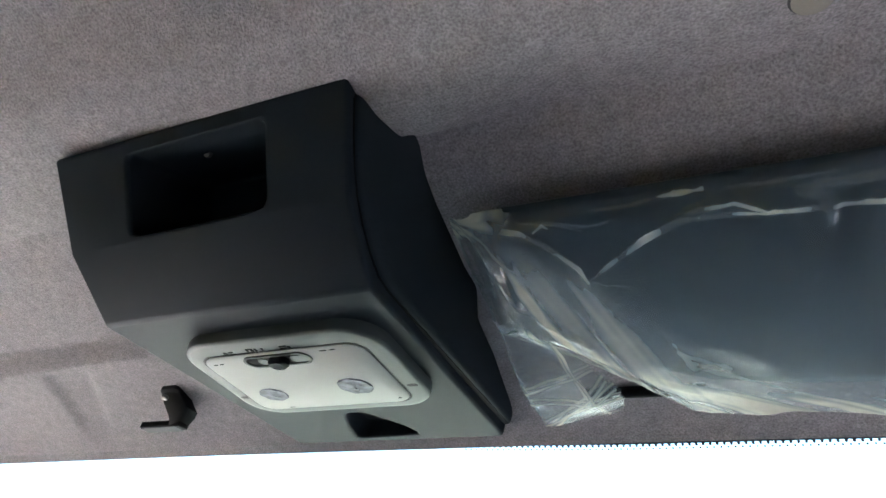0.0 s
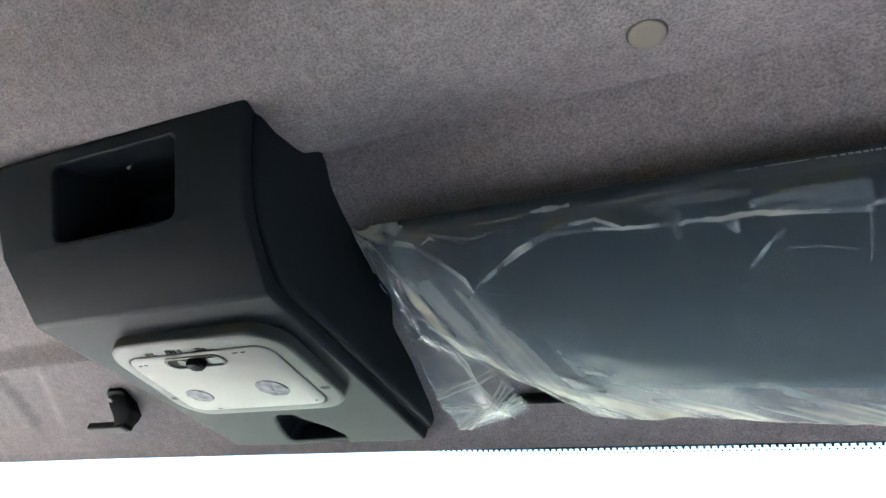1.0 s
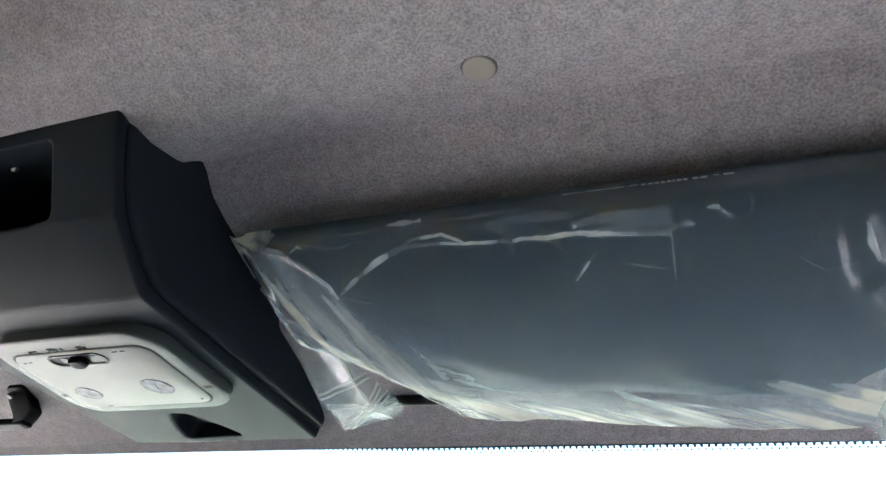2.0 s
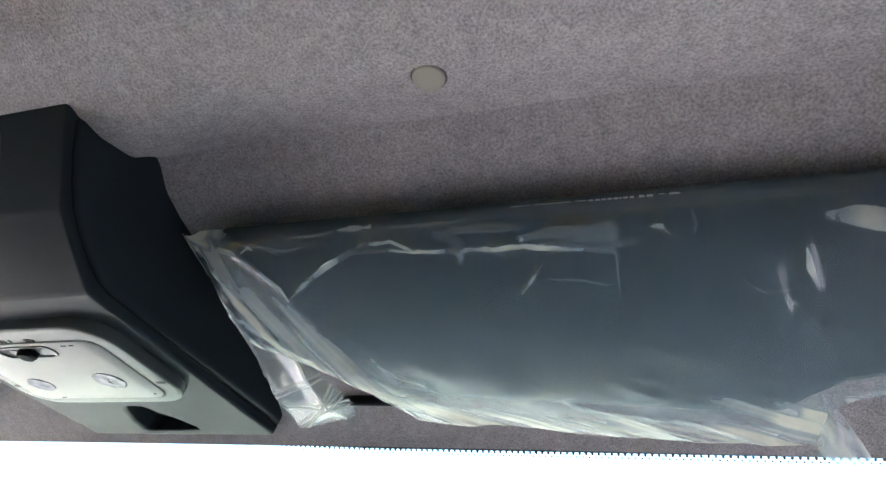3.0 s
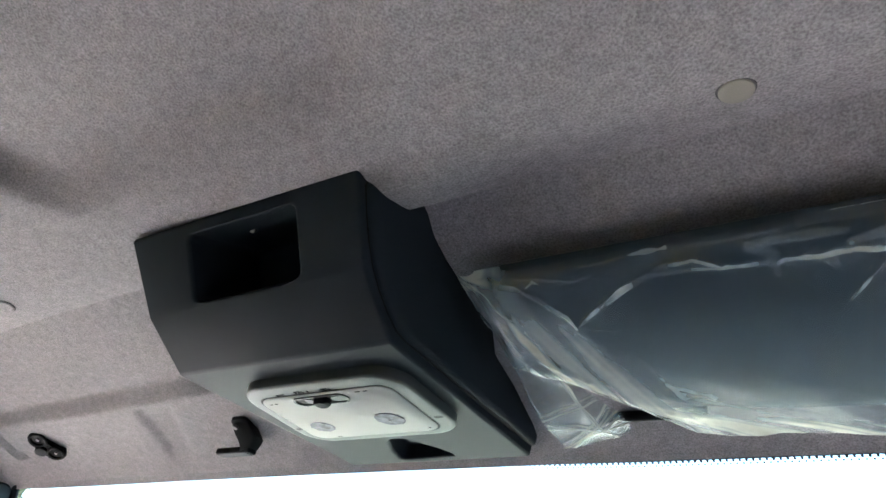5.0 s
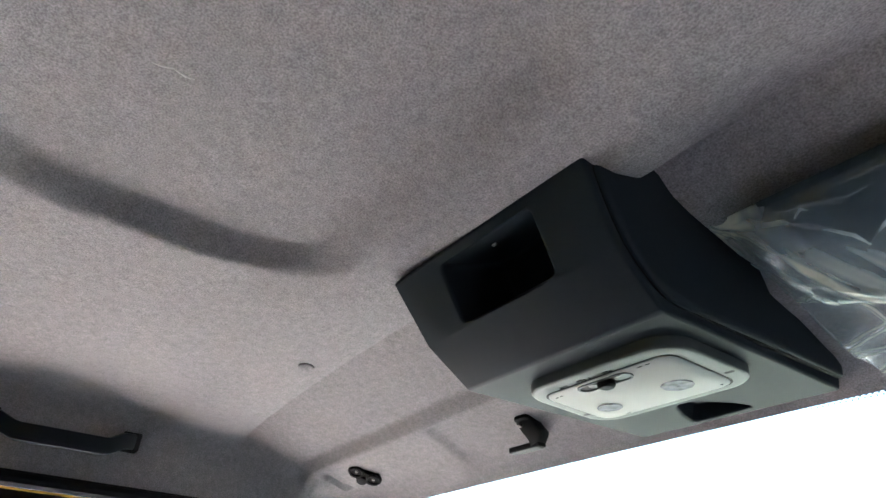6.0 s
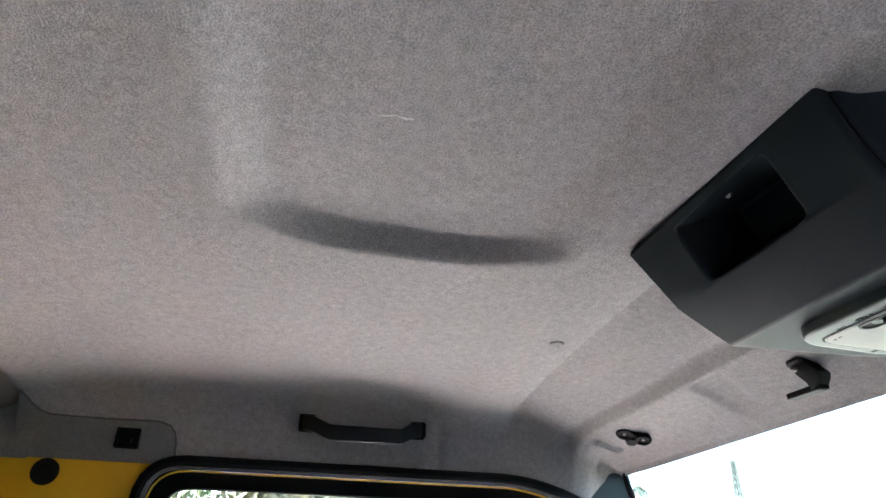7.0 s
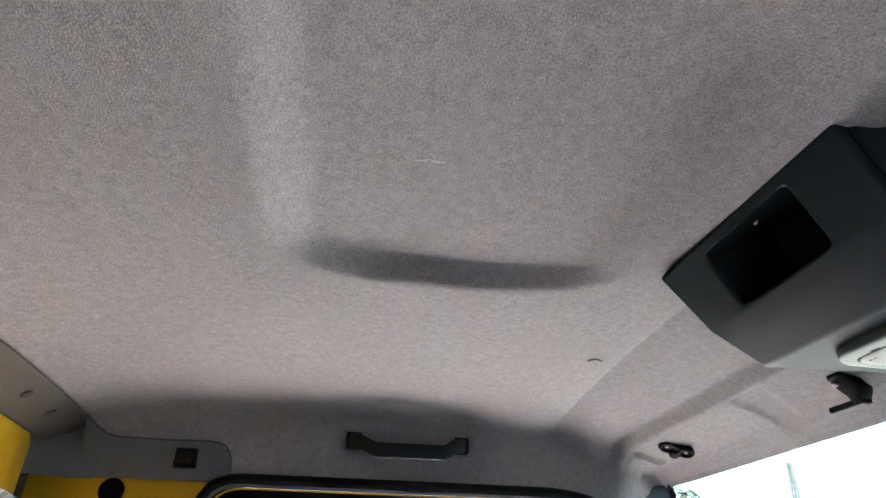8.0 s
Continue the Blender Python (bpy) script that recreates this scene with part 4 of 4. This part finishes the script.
top_w = 0.0002 + 0.002 * value_noise(us * 40, us * 0 + 3)
end_w = np.where(us < 0.4757, curve(EDGE, us), curve([(0.4757, 0.190), (0.4852, 0.174), (0.52, 0.158), (0.55, 0.148)], us))
end_w = end_w + 0.0012 * value_noise(us * 120, us * 0 + 7) + 0.0025 * value_noise(us * 22, us * 0 + 1) * (us > 0.13)
U, W = [], []
for u, w0, w1 in zip(us, top_w, end_w):
    ws_ = np.concatenate((w0 + 0.060 * (1 - np.cos(th)), np.linspace(w0 + 0.060, w1, 150)[1:]))
    W.append(ws_)
    U.append(np.full(ws_.shape, u))
U, W = np.array(U), np.array(W)
# the left edge wavers where the film is torn off the roll
U = U + 0.004 * value_noise(W * 70, W * 0 + 2) * (1 - smooth(-0.007, 0.02, U))
H = film_height(U, W)
H = np.where(U > 0.016, np.maximum(H, board_height(U, W) + 0.0010), H)
H = np.where(W < 0.0, H - 0.002, H)
bag = sheet("polythene_bag", on_visor(U, W, H), film_milk_and_glints(U, W), FILM_BAG, visor, "crumpled clear polythene bag")
u2, w2 = np.meshgrid(np.linspace(0.0, 0.545, 90), np.linspace(0, 1, 30), indexing="ij")
w2 = -0.002 + (np.interp(u2, us, end_w) + 0.002) * w2
h2 = -0.0125 * smooth(0.0, 0.05, u2) * smooth(0.0, 0.03, w2 + 0.002) * smooth(0.0, 0.03, np.interp(u2, us, end_w) - w2) + 0.001 + 0.003 * value_noise(u2 * 30, w2 * 30)
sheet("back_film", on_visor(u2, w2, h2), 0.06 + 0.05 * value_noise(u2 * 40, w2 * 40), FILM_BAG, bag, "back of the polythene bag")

# loose corner that hangs out under the folded edge: two layers of film
g, f = np.meshgrid(np.linspace(0, 1, 90), np.linspace(0, 1, 110), indexing="ij")
out_u, out_w = np.interp(f, (0, 0.4, 0.75, 1), (-0.0065, -0.0050, 0.0, 0.0050)), np.interp(f, (0, 1), (0.122, 0.2430))
in_u, in_w = np.interp(f, (0, 0.55, 0.8, 1), (0.045, 0.083, 0.086, 0.083)), np.interp(f, (0, 0.55, 0.8, 1), (0.138, 0.180, 0.200, 0.2150))
for k, lift in enumerate((0.0, 0.0025)):
    fu = out_u + (in_u - out_u) * g + 0.0015 * value_noise(f * 14, g * 6 + k)
    fw = out_w + (in_w - out_w) * g + 0.003 * np.sin(math.pi * g) * f ** 3 * k + 0.0010 * value_noise(g * 12 + 2, f * 8 + 5 * k) * f
    a_, c_ = 0.9 * fu - 0.43 * fw, 0.43 * fu + 0.9 * fw
    fh = lift + 0.003 + 0.012 * smooth(0.0, 0.6, f) * (1 - 0.25 * g) + 0.010 * g + 0.0008 * value_noise(fu * 130 + k, fw * 130)
    folds = ((0.45, 0.89, 0.172), (0.62, 0.78, 0.190), (0.20, 0.98, 0.205), (0.93, -0.37, -0.020), (0.75, 0.66, 0.168))
    near = np.full(fu.shape, 1.0)
    for nu, nw, c in folds:
        dist = nu * fu + nw * fw - c - 0.004 * k
        fh = fh + 0.15 * (0.012 - np.minimum(np.abs(dist), 0.020))
        near = np.minimum(near, np.abs(dist + 0.002 * value_noise(fu * 60, fw * 60)))
    rim = np.maximum(smooth(0.05, 0.0, g), smooth(0.96, 1.0, f))
    # milky rim and streaks, plus glints painted on the fold lines
    fm = 0.07 + 0.42 * np.maximum(0, value_noise(c_ * 70 + 7 * k, a_ * 16 + 3) + 0.1) + 0.34 * rim * (0.7 + value_noise(f * 60, g * 9)) + 0.50 * smooth(0.0026, 0.0004, near)
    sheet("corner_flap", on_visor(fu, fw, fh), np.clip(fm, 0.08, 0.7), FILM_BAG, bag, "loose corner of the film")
# curled corner at the far end
g, f = np.meshgrid(np.linspace(0, 1, 50), np.linspace(0, 1, 60), indexing="ij")
fu = 0.4745 + g * np.interp(f, (0, 0.2, 0.75, 1), (0.001, 0.010, 0.030, 0.038))
fw = np.interp(f, (0, 1), (0.182, 0.250)) + 0.004 * g * f
fh = 0.014 + 0.010 * np.sin(math.pi * g) * f + 0.004 * np.abs(value_noise(fu * 130, fw * 40))
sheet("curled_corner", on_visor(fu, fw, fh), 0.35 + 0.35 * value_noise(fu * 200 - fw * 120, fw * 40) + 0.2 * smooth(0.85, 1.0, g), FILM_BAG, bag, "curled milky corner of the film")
# seam strip along the top with printing that cannot be read
f, g = np.meshgrid(np.linspace(0, 1, 160), np.linspace(0, 1, 14), indexing="ij")


def on_strip(u, g_, off):
    w = -0.0008 + (0.0036 + 0.0008 * smooth(0.26, 0.40, u)) * g_
    return on_visor(u, w, 0.0025 + smooth(0.0, 0.06, u) * (visor_bulge(w) + 0.0022) + 0.0010 + off)


fu = 0.255 + 0.290 * f
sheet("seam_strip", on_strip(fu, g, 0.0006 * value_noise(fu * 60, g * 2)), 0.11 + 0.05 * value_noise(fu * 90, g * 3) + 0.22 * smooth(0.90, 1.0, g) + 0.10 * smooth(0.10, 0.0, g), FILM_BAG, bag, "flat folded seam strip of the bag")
u = 0.276
for w, gap, tall in ((0.011, 0.0015, 0.5), (0.003, 0.004, 0.5), (0.016, 0.0012, 0.55), (0.010, 0.004, 0.6), (0.007, 0.002, 0.6), (0.003, 0.0018, 1.0), (0.0034, 0.0012, 1.0), (0.003, 0.0012, 1.0),
                     (0.0032, 0.0012, 1.0), (0.003, 0.0010, 1.0), (0.0016, 0.0012, 1.0), (0.0032, 0.0012, 1.0), (0.0030, 0.0035, 1.0), (0.0040, 0.0012, 1.0), (0.0045, 0.004, 1.0), (0.004, 0.003, 0.6), (0.007, 0.001, 0.75)):
    b = bmesh.new()
    w, gap = w * 0.88, gap * 0.88
    cu, cg = np.array([u, u + w, u + w, u]), 0.15 + 0.055 * tall * np.array([-1, -1, 1, 1])
    loft(b, [[tuple(p) for p in on_strip(cu, cg, off)] for off in (0.0008, 0.0013)])
    part("printed_bar", b, PRINT, bag, "white printed bar", smooth=0)
    u += w + gap
# pivot rod stub seen in the notch
b = bmesh.new()
tube(b, [(0.205, 0.352, 1.885), (0.31, 0.353, 1.884)], 0.0055, 12)
part("pivot_rod", b, BLACK, visor, "black visor rod")

# ---- bare mounts of the missing visor ----
hook = thing("visor_hook", (-0.30, 0.32, roof(-0.30, 0.32)), "black plastic visor hook screwed to the felt header", "visor hook")
hz = roof(-0.296, 0.316)
b = bmesh.new()
base = rounded(0.030, 0.034, 0.007, 5, -0.287, 0.318)
loft(b, [[(x, y, roof(x, y) + 0.001) for x, y in base], [(x, y, roof(x, y) - 0.0045) for x, y in base], [(-0.286 + (x + 0.286) * 0.8, 0.319 + (y - 0.319) * 0.85, roof(x, y) - 0.007) for x, y in base]])
part("base_plate", b, BLACK, hook)
b = bmesh.new()
rings = []
for (x, y, z), w, h in zip(((-0.286, 0.316, hz - 0.002), (-0.282, 0.322, hz - 0.012), (-0.278, 0.329, hz - 0.021), (-0.281, 0.333, hz - 0.026), (-0.286, 0.336, hz - 0.0315)), (0.0125, 0.0135, 0.0140, 0.0120, 0.0095), (0.012, 0.011, 0.010, 0.009, 0.008)):
    rings.append([(x + dx * w, y + dy * h, z + dx * 0.3 * w) for dx, dy in rounded(2, 2, 0.28, 2)])
loft(b, rings)
part("arm", b, BLACK, hook)
b = bmesh.new()
box(b, -0.343, -0.279, 0.329, 0.345, hz - 0.0350, hz - 0.0270)
part("hook_tip", b, BLACK, hook, "flat black hook tip with a pale lower edge", bevel=0.0015)
# pale strip stands in for light caught along the tip's lower edge
b = bmesh.new()
box(b, -0.341, -0.284, 0.3300, 0.3440, hz - 0.0358, hz - 0.0351)
part("lit_edge", b, DASH_PALE, hook, "pale strip painted for the lit lower edge")
b = bmesh.new()
dome(b, (-0.2895, 0.3055, hz - 0.0075), (0, -0.4, -1), 0.0036, 0.004, 14)
part("screw", b, STEEL, hook, "steel screw head")

clip = thing("visor_mount", (-0.702, 0.285, roof(-0.70, 0.285)), "black double-ringed visor mount with two screws on the felt header", "visor mount")
clip_n = Vector((0.32, -0.27, -0.90)).normalized()
clip_u = (Vector((0, 1, 0)) - clip_n * clip_n.y).normalized()          # along the two rings
clip_v = clip_n.cross(clip_u)
clip_c = Vector((-0.702, 0.284, roof(-0.702, 0.284) - 0.006))


def on_clip(u, v, h):
    return clip_c + clip_u * u + clip_v * v + clip_n * h


b = bmesh.new()
outline = []
for k in range(48):
    a = 2 * math.pi * k / 48
    lobe = 0.0185 * (1 if math.cos(a) > 0 else -1)
    pinch = (0.45 + 0.55 * abs(math.cos(a))) if math.sin(a) > 0 else 1.12
    outline.append((lobe + 0.0160 * math.cos(a), 0.0165 * math.sin(a) * pinch))
loft(b, [[on_clip(u * f, v * f, h) for u, v in outline] for f, h in ((0.72, -0.014), (0.96, -0.002), (1.0, 0.002), (0.94, 0.0045), (0.82, 0.003))])
part("base_plate", b, BLACK, clip, "black plate with two rings")
for su in (-0.0185, 0.0185):
    b = bmesh.new()
    dome(b, on_clip(su, 0.0, 0.003), clip_n, 0.0029, 0.0022, 14)
    part("screw", b, STEEL, clip, "steel screw head")
    b = bmesh.new()
    tube(b, [on_clip(su + 0.0125 * math.cos(2 * math.pi * k / 24), 0.0125 * math.sin(2 * math.pi * k / 24), 0.0045) for k in range(24)], 0.0026, 8, closed=True)
    part("ring", b, BLACK, clip)
b = bmesh.new()
dome(b, on_clip(0.002, -0.015, -0.002), clip_n, 0.0105, 0.010, 16)
part("socket", b, BLACK, clip, "black pivot socket")

# ---- grab handles and coat hooks ----
for sgn in (-1, 1):
    grab = thing("grab_handle", (sgn * 0.825, -0.22, 1.88), "black plastic grab handle fixed over the door", "grab handle", "grab handles over the doors")
    b = bmesh.new()
    path = [(0.828, -0.330, 1.889), (0.816, -0.326, 1.888), (0.803, -0.314, 1.884), (0.785, -0.286, 1.868), (0.783, -0.281, 1.866), (0.783, -0.156, 1.866), (0.785, -0.150, 1.868), (0.803, -0.128, 1.884), (0.816, -0.115, 1.888), (0.828, -0.110, 1.889)]
    rings = []
    for i, p in enumerate(path):
        d = (Vector(path[min(i + 1, 9)]) - Vector(path[max(i - 1, 0)])).normalized()
        side = Vector((0, 0, 1))
        out = d.cross(side).normalized()
        w, h = (0.0075, 0.0140) if 2 <= i <= 7 else (0.009, 0.013)
        rings.append([Vector((sgn * q.x, q.y, q.z)) for q in (Vector(p) + out * w * math.cos(a) * (abs(math.cos(a)) ** -0.70 if abs(math.cos(a)) > 0.01 else 1) + side * h * math.sin(a) * (abs(math.sin(a)) ** -0.70 if abs(math.sin(a)) > 0.01 else 1) for a in (2 * math.pi * k / 14 for k in range(14)))])
    loft(b, rings)
    part("grip", b, GRIP, grab, "dark slate moulded grip")
    for ey in (-0.327, -0.113):
        b = bmesh.new()
        loft(b, [[(sgn * x, y, z) for y, z in rounded(0.030, 0.030, 0.003, 3, ey, 1.889)] for x in (0.836, 0.820, 0.816)])
        part("end_cap", b, BLACK, grab, "black mounting end")
    coat = thing("coat_hook", (sgn * 0.83, -0.6365, 1.842), "small square black coat hook behind the door", "coat hook", "coat hooks")
    b = bmesh.new()
    loft(b, [[(sgn * x, y, z) for y, z in rounded(w, w * 0.86, 0.002, 3, -0.6355, 1.842)] for x, w in ((0.838, 0.040), (0.824, 0.040), (0.822, 0.037))])
    part("plate", b, BLACK, coat)
    b = bmesh.new()
    loft(b, [[(sgn * x, y, z) for y, z in rounded(0.022, 0.008, 0.003, 3, -0.6365, zz)] for x, zz in ((0.825, 1.838), (0.815, 1.834), (0.812, 1.838))])
    part("peg", b, BLACK, coat)
    plug = bmesh.new()
    dome(plug, (sgn * 0.8462, -0.758, 1.781), (-sgn, 0, 0), 0.0225, 0.004, 26)
    tagged(link("rubber_plug", plug, RUBBER), "round black rubber plug in the yellow pillar", "plug", "plugs in the pillars")

# ---- seat back under polythene ----
seat = thing("seat", (0.0, -0.72, 0.55), "grey cloth seat with its headrest still under clear polythene", "seat")


def cushion(bm, cx, cy, cz, w, d, h, e=4.0, n=18, m=24):
    rings = []
    for i in range(n + 1):
        f = -1 + 2 * i / n
        k = max(0.02, (1 - abs(f) ** e) ** (1 / e))
        ring = []
        for j in range(m):
            a = 2 * math.pi * j / m
            ca, sa = math.cos(a), math.sin(a)
            ring.append((cx + w / 2 * k * math.copysign(abs(ca) ** 0.5, ca), cy + d / 2 * k * math.copysign(abs(sa) ** 0.5, sa), cz + h / 2 * f))
        rings.append(ring)
    loft(bm, rings)


b = bmesh.new()
cushion(b, -0.06, -0.662, 1.595, 0.28, 0.11, 0.19)
part("headrest", b, SEAT, seat)
b = bmesh.new()
cushion(b, -0.06, -0.72, 1.22, 0.46, 0.14, 0.56)
part("backrest", b, SEAT, seat)
b = bmesh.new()
cushion(b, -0.06, -0.46, 0.88, 0.48, 0.50, 0.16)
part("cushion", b, SEAT, seat)
b = bmesh.new()
box(b, -0.28, 0.16, -0.68, -0.26, 0.55, 0.82)
part("plinth", b, DASH, seat, bevel=0.01)
b = bmesh.new()
rings = []
for i in range(33):
    f = i / 32
    k = 1.0 if f < 0.8 else max(0.02, math.sqrt(max(0, 1 - ((f - 0.8) / 0.2) ** 2)))
    ring = []
    for j in range(64):
        a = 2 * math.pi * j / 64
        ca, sa = math.cos(a), math.sin(a)
        wob = 1 + 0.08 * noise.noise(Vector((ca * 3, sa * 3, f * 5))) + 0.24 * abs(noise.noise(Vector((ca * 8, sa * 8, f * 9)))) - 0.03
        ring.append((-0.06 + 0.155 * k * wob * math.copysign(abs(ca) ** 0.6, ca), -0.662 + 0.076 * k * wob * math.copysign(abs(sa) ** 0.6, sa), 1.44 + 0.272 * f + 0.016 * noise.noise(Vector((ca * 5, sa * 5, 2)))))
    rings.append(ring)
loft(b, rings)
part("polythene_cover", b, FILM_SEAT, seat, "crumpled clear polythene cover", smooth=14)

# ---- outside ----
bm = bmesh.new()
ring = [(900 * math.cos(2 * math.pi * k / 48), 900 * math.sin(2 * math.pi * k / 48), 0.0) for k in range(48)]
bm.faces.new([bm.verts.new(p) for p in ring])
tagged(link("ground", bm, GROUND, 0), "pale dusty open ground", "ground", kind="structure")


DIM_EARTH = material("dim_earth", (0.13, 0.13, 0.14), rough=0.9, grain=40, vary=0.3, coarse=1.0, stain=0.3, bump=0.5, bump_dist=0.02, spec=0.2)
ROAD = material("asphalt_light_cut", (0.045, 0.046, 0.048), rough=0.9, grain=90, vary=0.3, coarse=0.9, stain=0.2, bump=0.5, bump_dist=0.01, spec=0.2)
VERGE = material("grass_light_cut", (0.060, 0.058, 0.048), rough=0.95, grain=60, vary=0.4, coarse=1.5, stain=0.3, bump=0.6, bump_dist=0.03, spec=0.1)
DARKWALL = material("grey_light_block", (0.12, 0.12, 0.123), rough=0.9, grain=30, vary=0.2, coarse=0.8, stain=0.25, bump=0.3, bump_dist=0.01)
# out of view: dark ground added to cut bounce from the left rear
bm = bmesh.new()
box(bm, -60, -0.95, -40, -0.35, -0.05, 0.03)
tagged(link("verge", bm, VERGE, 0), "unseen dark ground added beside the cab to cut bounced light", "grass", kind="structure")
# invented dark strip, out of view, that dims bounce from ahead right
bm = bmesh.new()
box(bm, 0.4, 2.7, 1.3, 70.0, -0.05, 0.02)
tagged(link("road", bm, ROAD, 0), "unseen dark ground strip added ahead to cut bounced light", "road", kind="structure")
# unseen grey strip, added so less light bounces in from the right
bm = bmesh.new()
box(bm, 0.95, 2.7, -12.0, 1.0, -0.05, 0.025)
tagged(link("dim_earth_strip", bm, DIM_EARTH, 0), "unseen grey ground strip added to dim bounce into the right opening", "earth", kind="structure")
# light blocker out of view on the right, low ahead to stay hidden
bm = bmesh.new()
box(bm, 2.7, 2.95, -12.0, 1.2, -0.05, 5.5)
box(bm, 2.7, 2.9, 1.2, 45.0, -0.05, 2.0)
tagged(link("wall_light_block", bm, DARKWALL, 0), "unseen grey wall, tall then low, added to block light from the right", "wall", kind="structure")


def leaf_cloud(bm, centre, size, count, leaf, rnd):
    for _ in range(count):
        d = Vector((rnd.gauss(0, 1), rnd.gauss(0, 1), rnd.gauss(0, 1))).normalized()
        p = Vector(centre) + Vector((d.x * size[0], d.y * size[1], d.z * size[2])) * (rnd.random() ** 0.45)
        p += Vector((0, 0, 0.25 * size[2] * noise.noise(p * 0.9)))
        q = Euler((rnd.uniform(0, 6.3), rnd.uniform(0, 6.3), rnd.uniform(0, 6.3))).to_matrix()
        l = leaf * rnd.uniform(0.6, 1.3)
        bm.faces.new([bm.verts.new(p + q @ Vector(c)) for c in ((-l, 0, 0), (0, -0.4 * l, 0.1 * l), (l, 0, 0), (0, 0.4 * l, 0.1 * l))])


def tree(at, height, spread, seed):
    rnd = random.Random(seed)
    t = thing("tree", at, "leafy green roadside tree with a bare forked trunk", "tree", "trees beyond the cab")
    b = bmesh.new()
    base = Vector(at)
    fork = base + Vector((0, 0, height * 0.35))
    tube(b, [base, base + Vector((0.05, 0, height * 0.18)), fork], [0.12, 0.10, 0.08], 8)
    tops = []
    for k in range(5):
        a = 2 * math.pi * k / 5 + rnd.uniform(-0.4, 0.4)
        tip = fork + Vector((math.cos(a) * spread * 0.6, math.sin(a) * spread * 0.6, height * rnd.uniform(0.25, 0.5)))
        tube(b, [fork - Vector((0, 0, 0.1)), fork.lerp(tip, 0.5) + Vector((0, 0, 0.1)), tip], [0.06, 0.04, 0.015], 6)
        tops.append(tip)
    part("trunk", b, BARK, t)
    b = bmesh.new()
    for tip in tops + [fork + Vector((0, 0, height * 0.45))]:
        leaf_cloud(b, tip, (spread * 0.55, spread * 0.55, height * 0.2), 520, 0.11, rnd)
    tagged(part("crown", b, LEAF, t, "uneven leafy crown", smooth=0), kind="stuff")


for i, (tx, ty, th) in enumerate(((-13, -1.5, 4.6), (-12, 1.6, 4.2), (-14, 4.6, 4.8), (-14.5, 1.2, 5.0))):
    tree((tx, ty, 0), th, 1.9, 20 + i)

# sunlit hedge along the field
HEDGE = material("dry_hedge_leaves", (0.085, 0.09, 0.045), rough=0.7, grain=7, vary=0.4, coarse=1.0, stain=0.35, bump=0.0)
rnd = random.Random(8)
b = bmesh.new()
for k in range(22):
    leaf_cloud(b, (-9.4 + rnd.uniform(-0.5, 0.5), -1.0 + 0.27 * k, 1.5), (0.7, 0.5, 1.5 + rnd.uniform(0, 0.5)), 520, 0.16, rnd)
tagged(link("hedge", b, HEDGE, 0), "sunlit yellow-green hedge beside the field", "hedge", kind="stuff")

# shrubs under the palm, far off
rnd = random.Random(5)
b = bmesh.new()
for k in range(14):
    az = radians(-62 + k * 0.45)
    leaf_cloud(b, (46 * math.sin(az), 46 * math.cos(az), 4.2 + rnd.uniform(-0.5, 0.5)), (0.9, 0.9, 2.2), 160, 0.3, rnd)
tagged(link("shrubs", b, LEAF, 0), "distant grey-green shrubs", "shrubs", kind="stuff")

palm = thing("palm_tree", (0.47 + 44 * math.sin(radians(-61.6)), -0.33 + 44 * math.cos(radians(-61.6)), 0), "distant palm tree with drooping green fronds", "palm tree")
pb = Vector(palm.location)
b = bmesh.new()
crown = pb + Vector((0, 0, 7.0))
tube(b, [pb, pb + Vector((0.2, 0.1, 3.3)), crown], [0.22, 0.17, 0.13], 8)
part("trunk", b, BARK, palm)
b = bmesh.new()
rnd = random.Random(11)
for k in range(15):
    a = 2 * math.pi * k / 15 + rnd.uniform(-0.15, 0.15)
    up, out = rnd.uniform(0.1, 0.9), rnd.uniform(0.75, 1.05)
    spine = [crown + Vector((math.cos(a) * out * f, math.sin(a) * out * f, up * f * 1.3 - 1.0 * f * f)) for f in np.linspace(0, 1.1, 9)]
    for p, q in zip(spine, spine[1:]):
        d = (q - p).normalized()
        sidev = d.cross(Vector((0, 0, 1))).normalized()
        for s_ in (-1, 1):
            tipv = p + d * 0.12 + sidev * s_ * 0.17 - Vector((0, 0, 0.10))
            b.faces.new([b.verts.new(v) for v in (p, q, tipv + d * 0.06, tipv)])
tagged(part("crown", b, PALM_LEAF, palm, "ragged crown of fronds", smooth=0), kind="stuff")

mast = thing("lattice_mast", (0.47 + 130 * math.sin(radians(-53.6)), -0.33 + 130 * math.cos(radians(-53.6)), 0), "far galvanised steel lattice mast", "mast")
mb = Vector(mast.location)
b = bmesh.new()
H = 22.2
for k in range(3):
    a = 2 * math.pi * k / 3 + 0.4
    tube(b, [mb + Vector((math.cos(a), math.sin(a), 0)) * 1.2, mb + Vector((math.cos(a) * 0.35, math.sin(a) * 0.35, H))], [0.20, 0.17], 6)
part("legs", b, MAST, mast)
b = bmesh.new()
for lev in range(18):
    for k in range(3):
        a0, a1 = 2 * math.pi * k / 3 + 0.4, 2 * math.pi * (k + 1) / 3 + 0.4
        z0, z1 = H * lev / 18, H * (lev + 1) / 18
        r0, r1 = 1.2 - 0.9 * lev / 18, 1.2 - 0.9 * (lev + 1) / 18
        tube(b, [mb + Vector((math.cos(a0) * r0, math.sin(a0) * r0, z0)), mb + Vector((math.cos(a1) * r1, math.sin(a1) * r1, z1))], 0.10, 5)
part("bracing", b, MAST, mast)
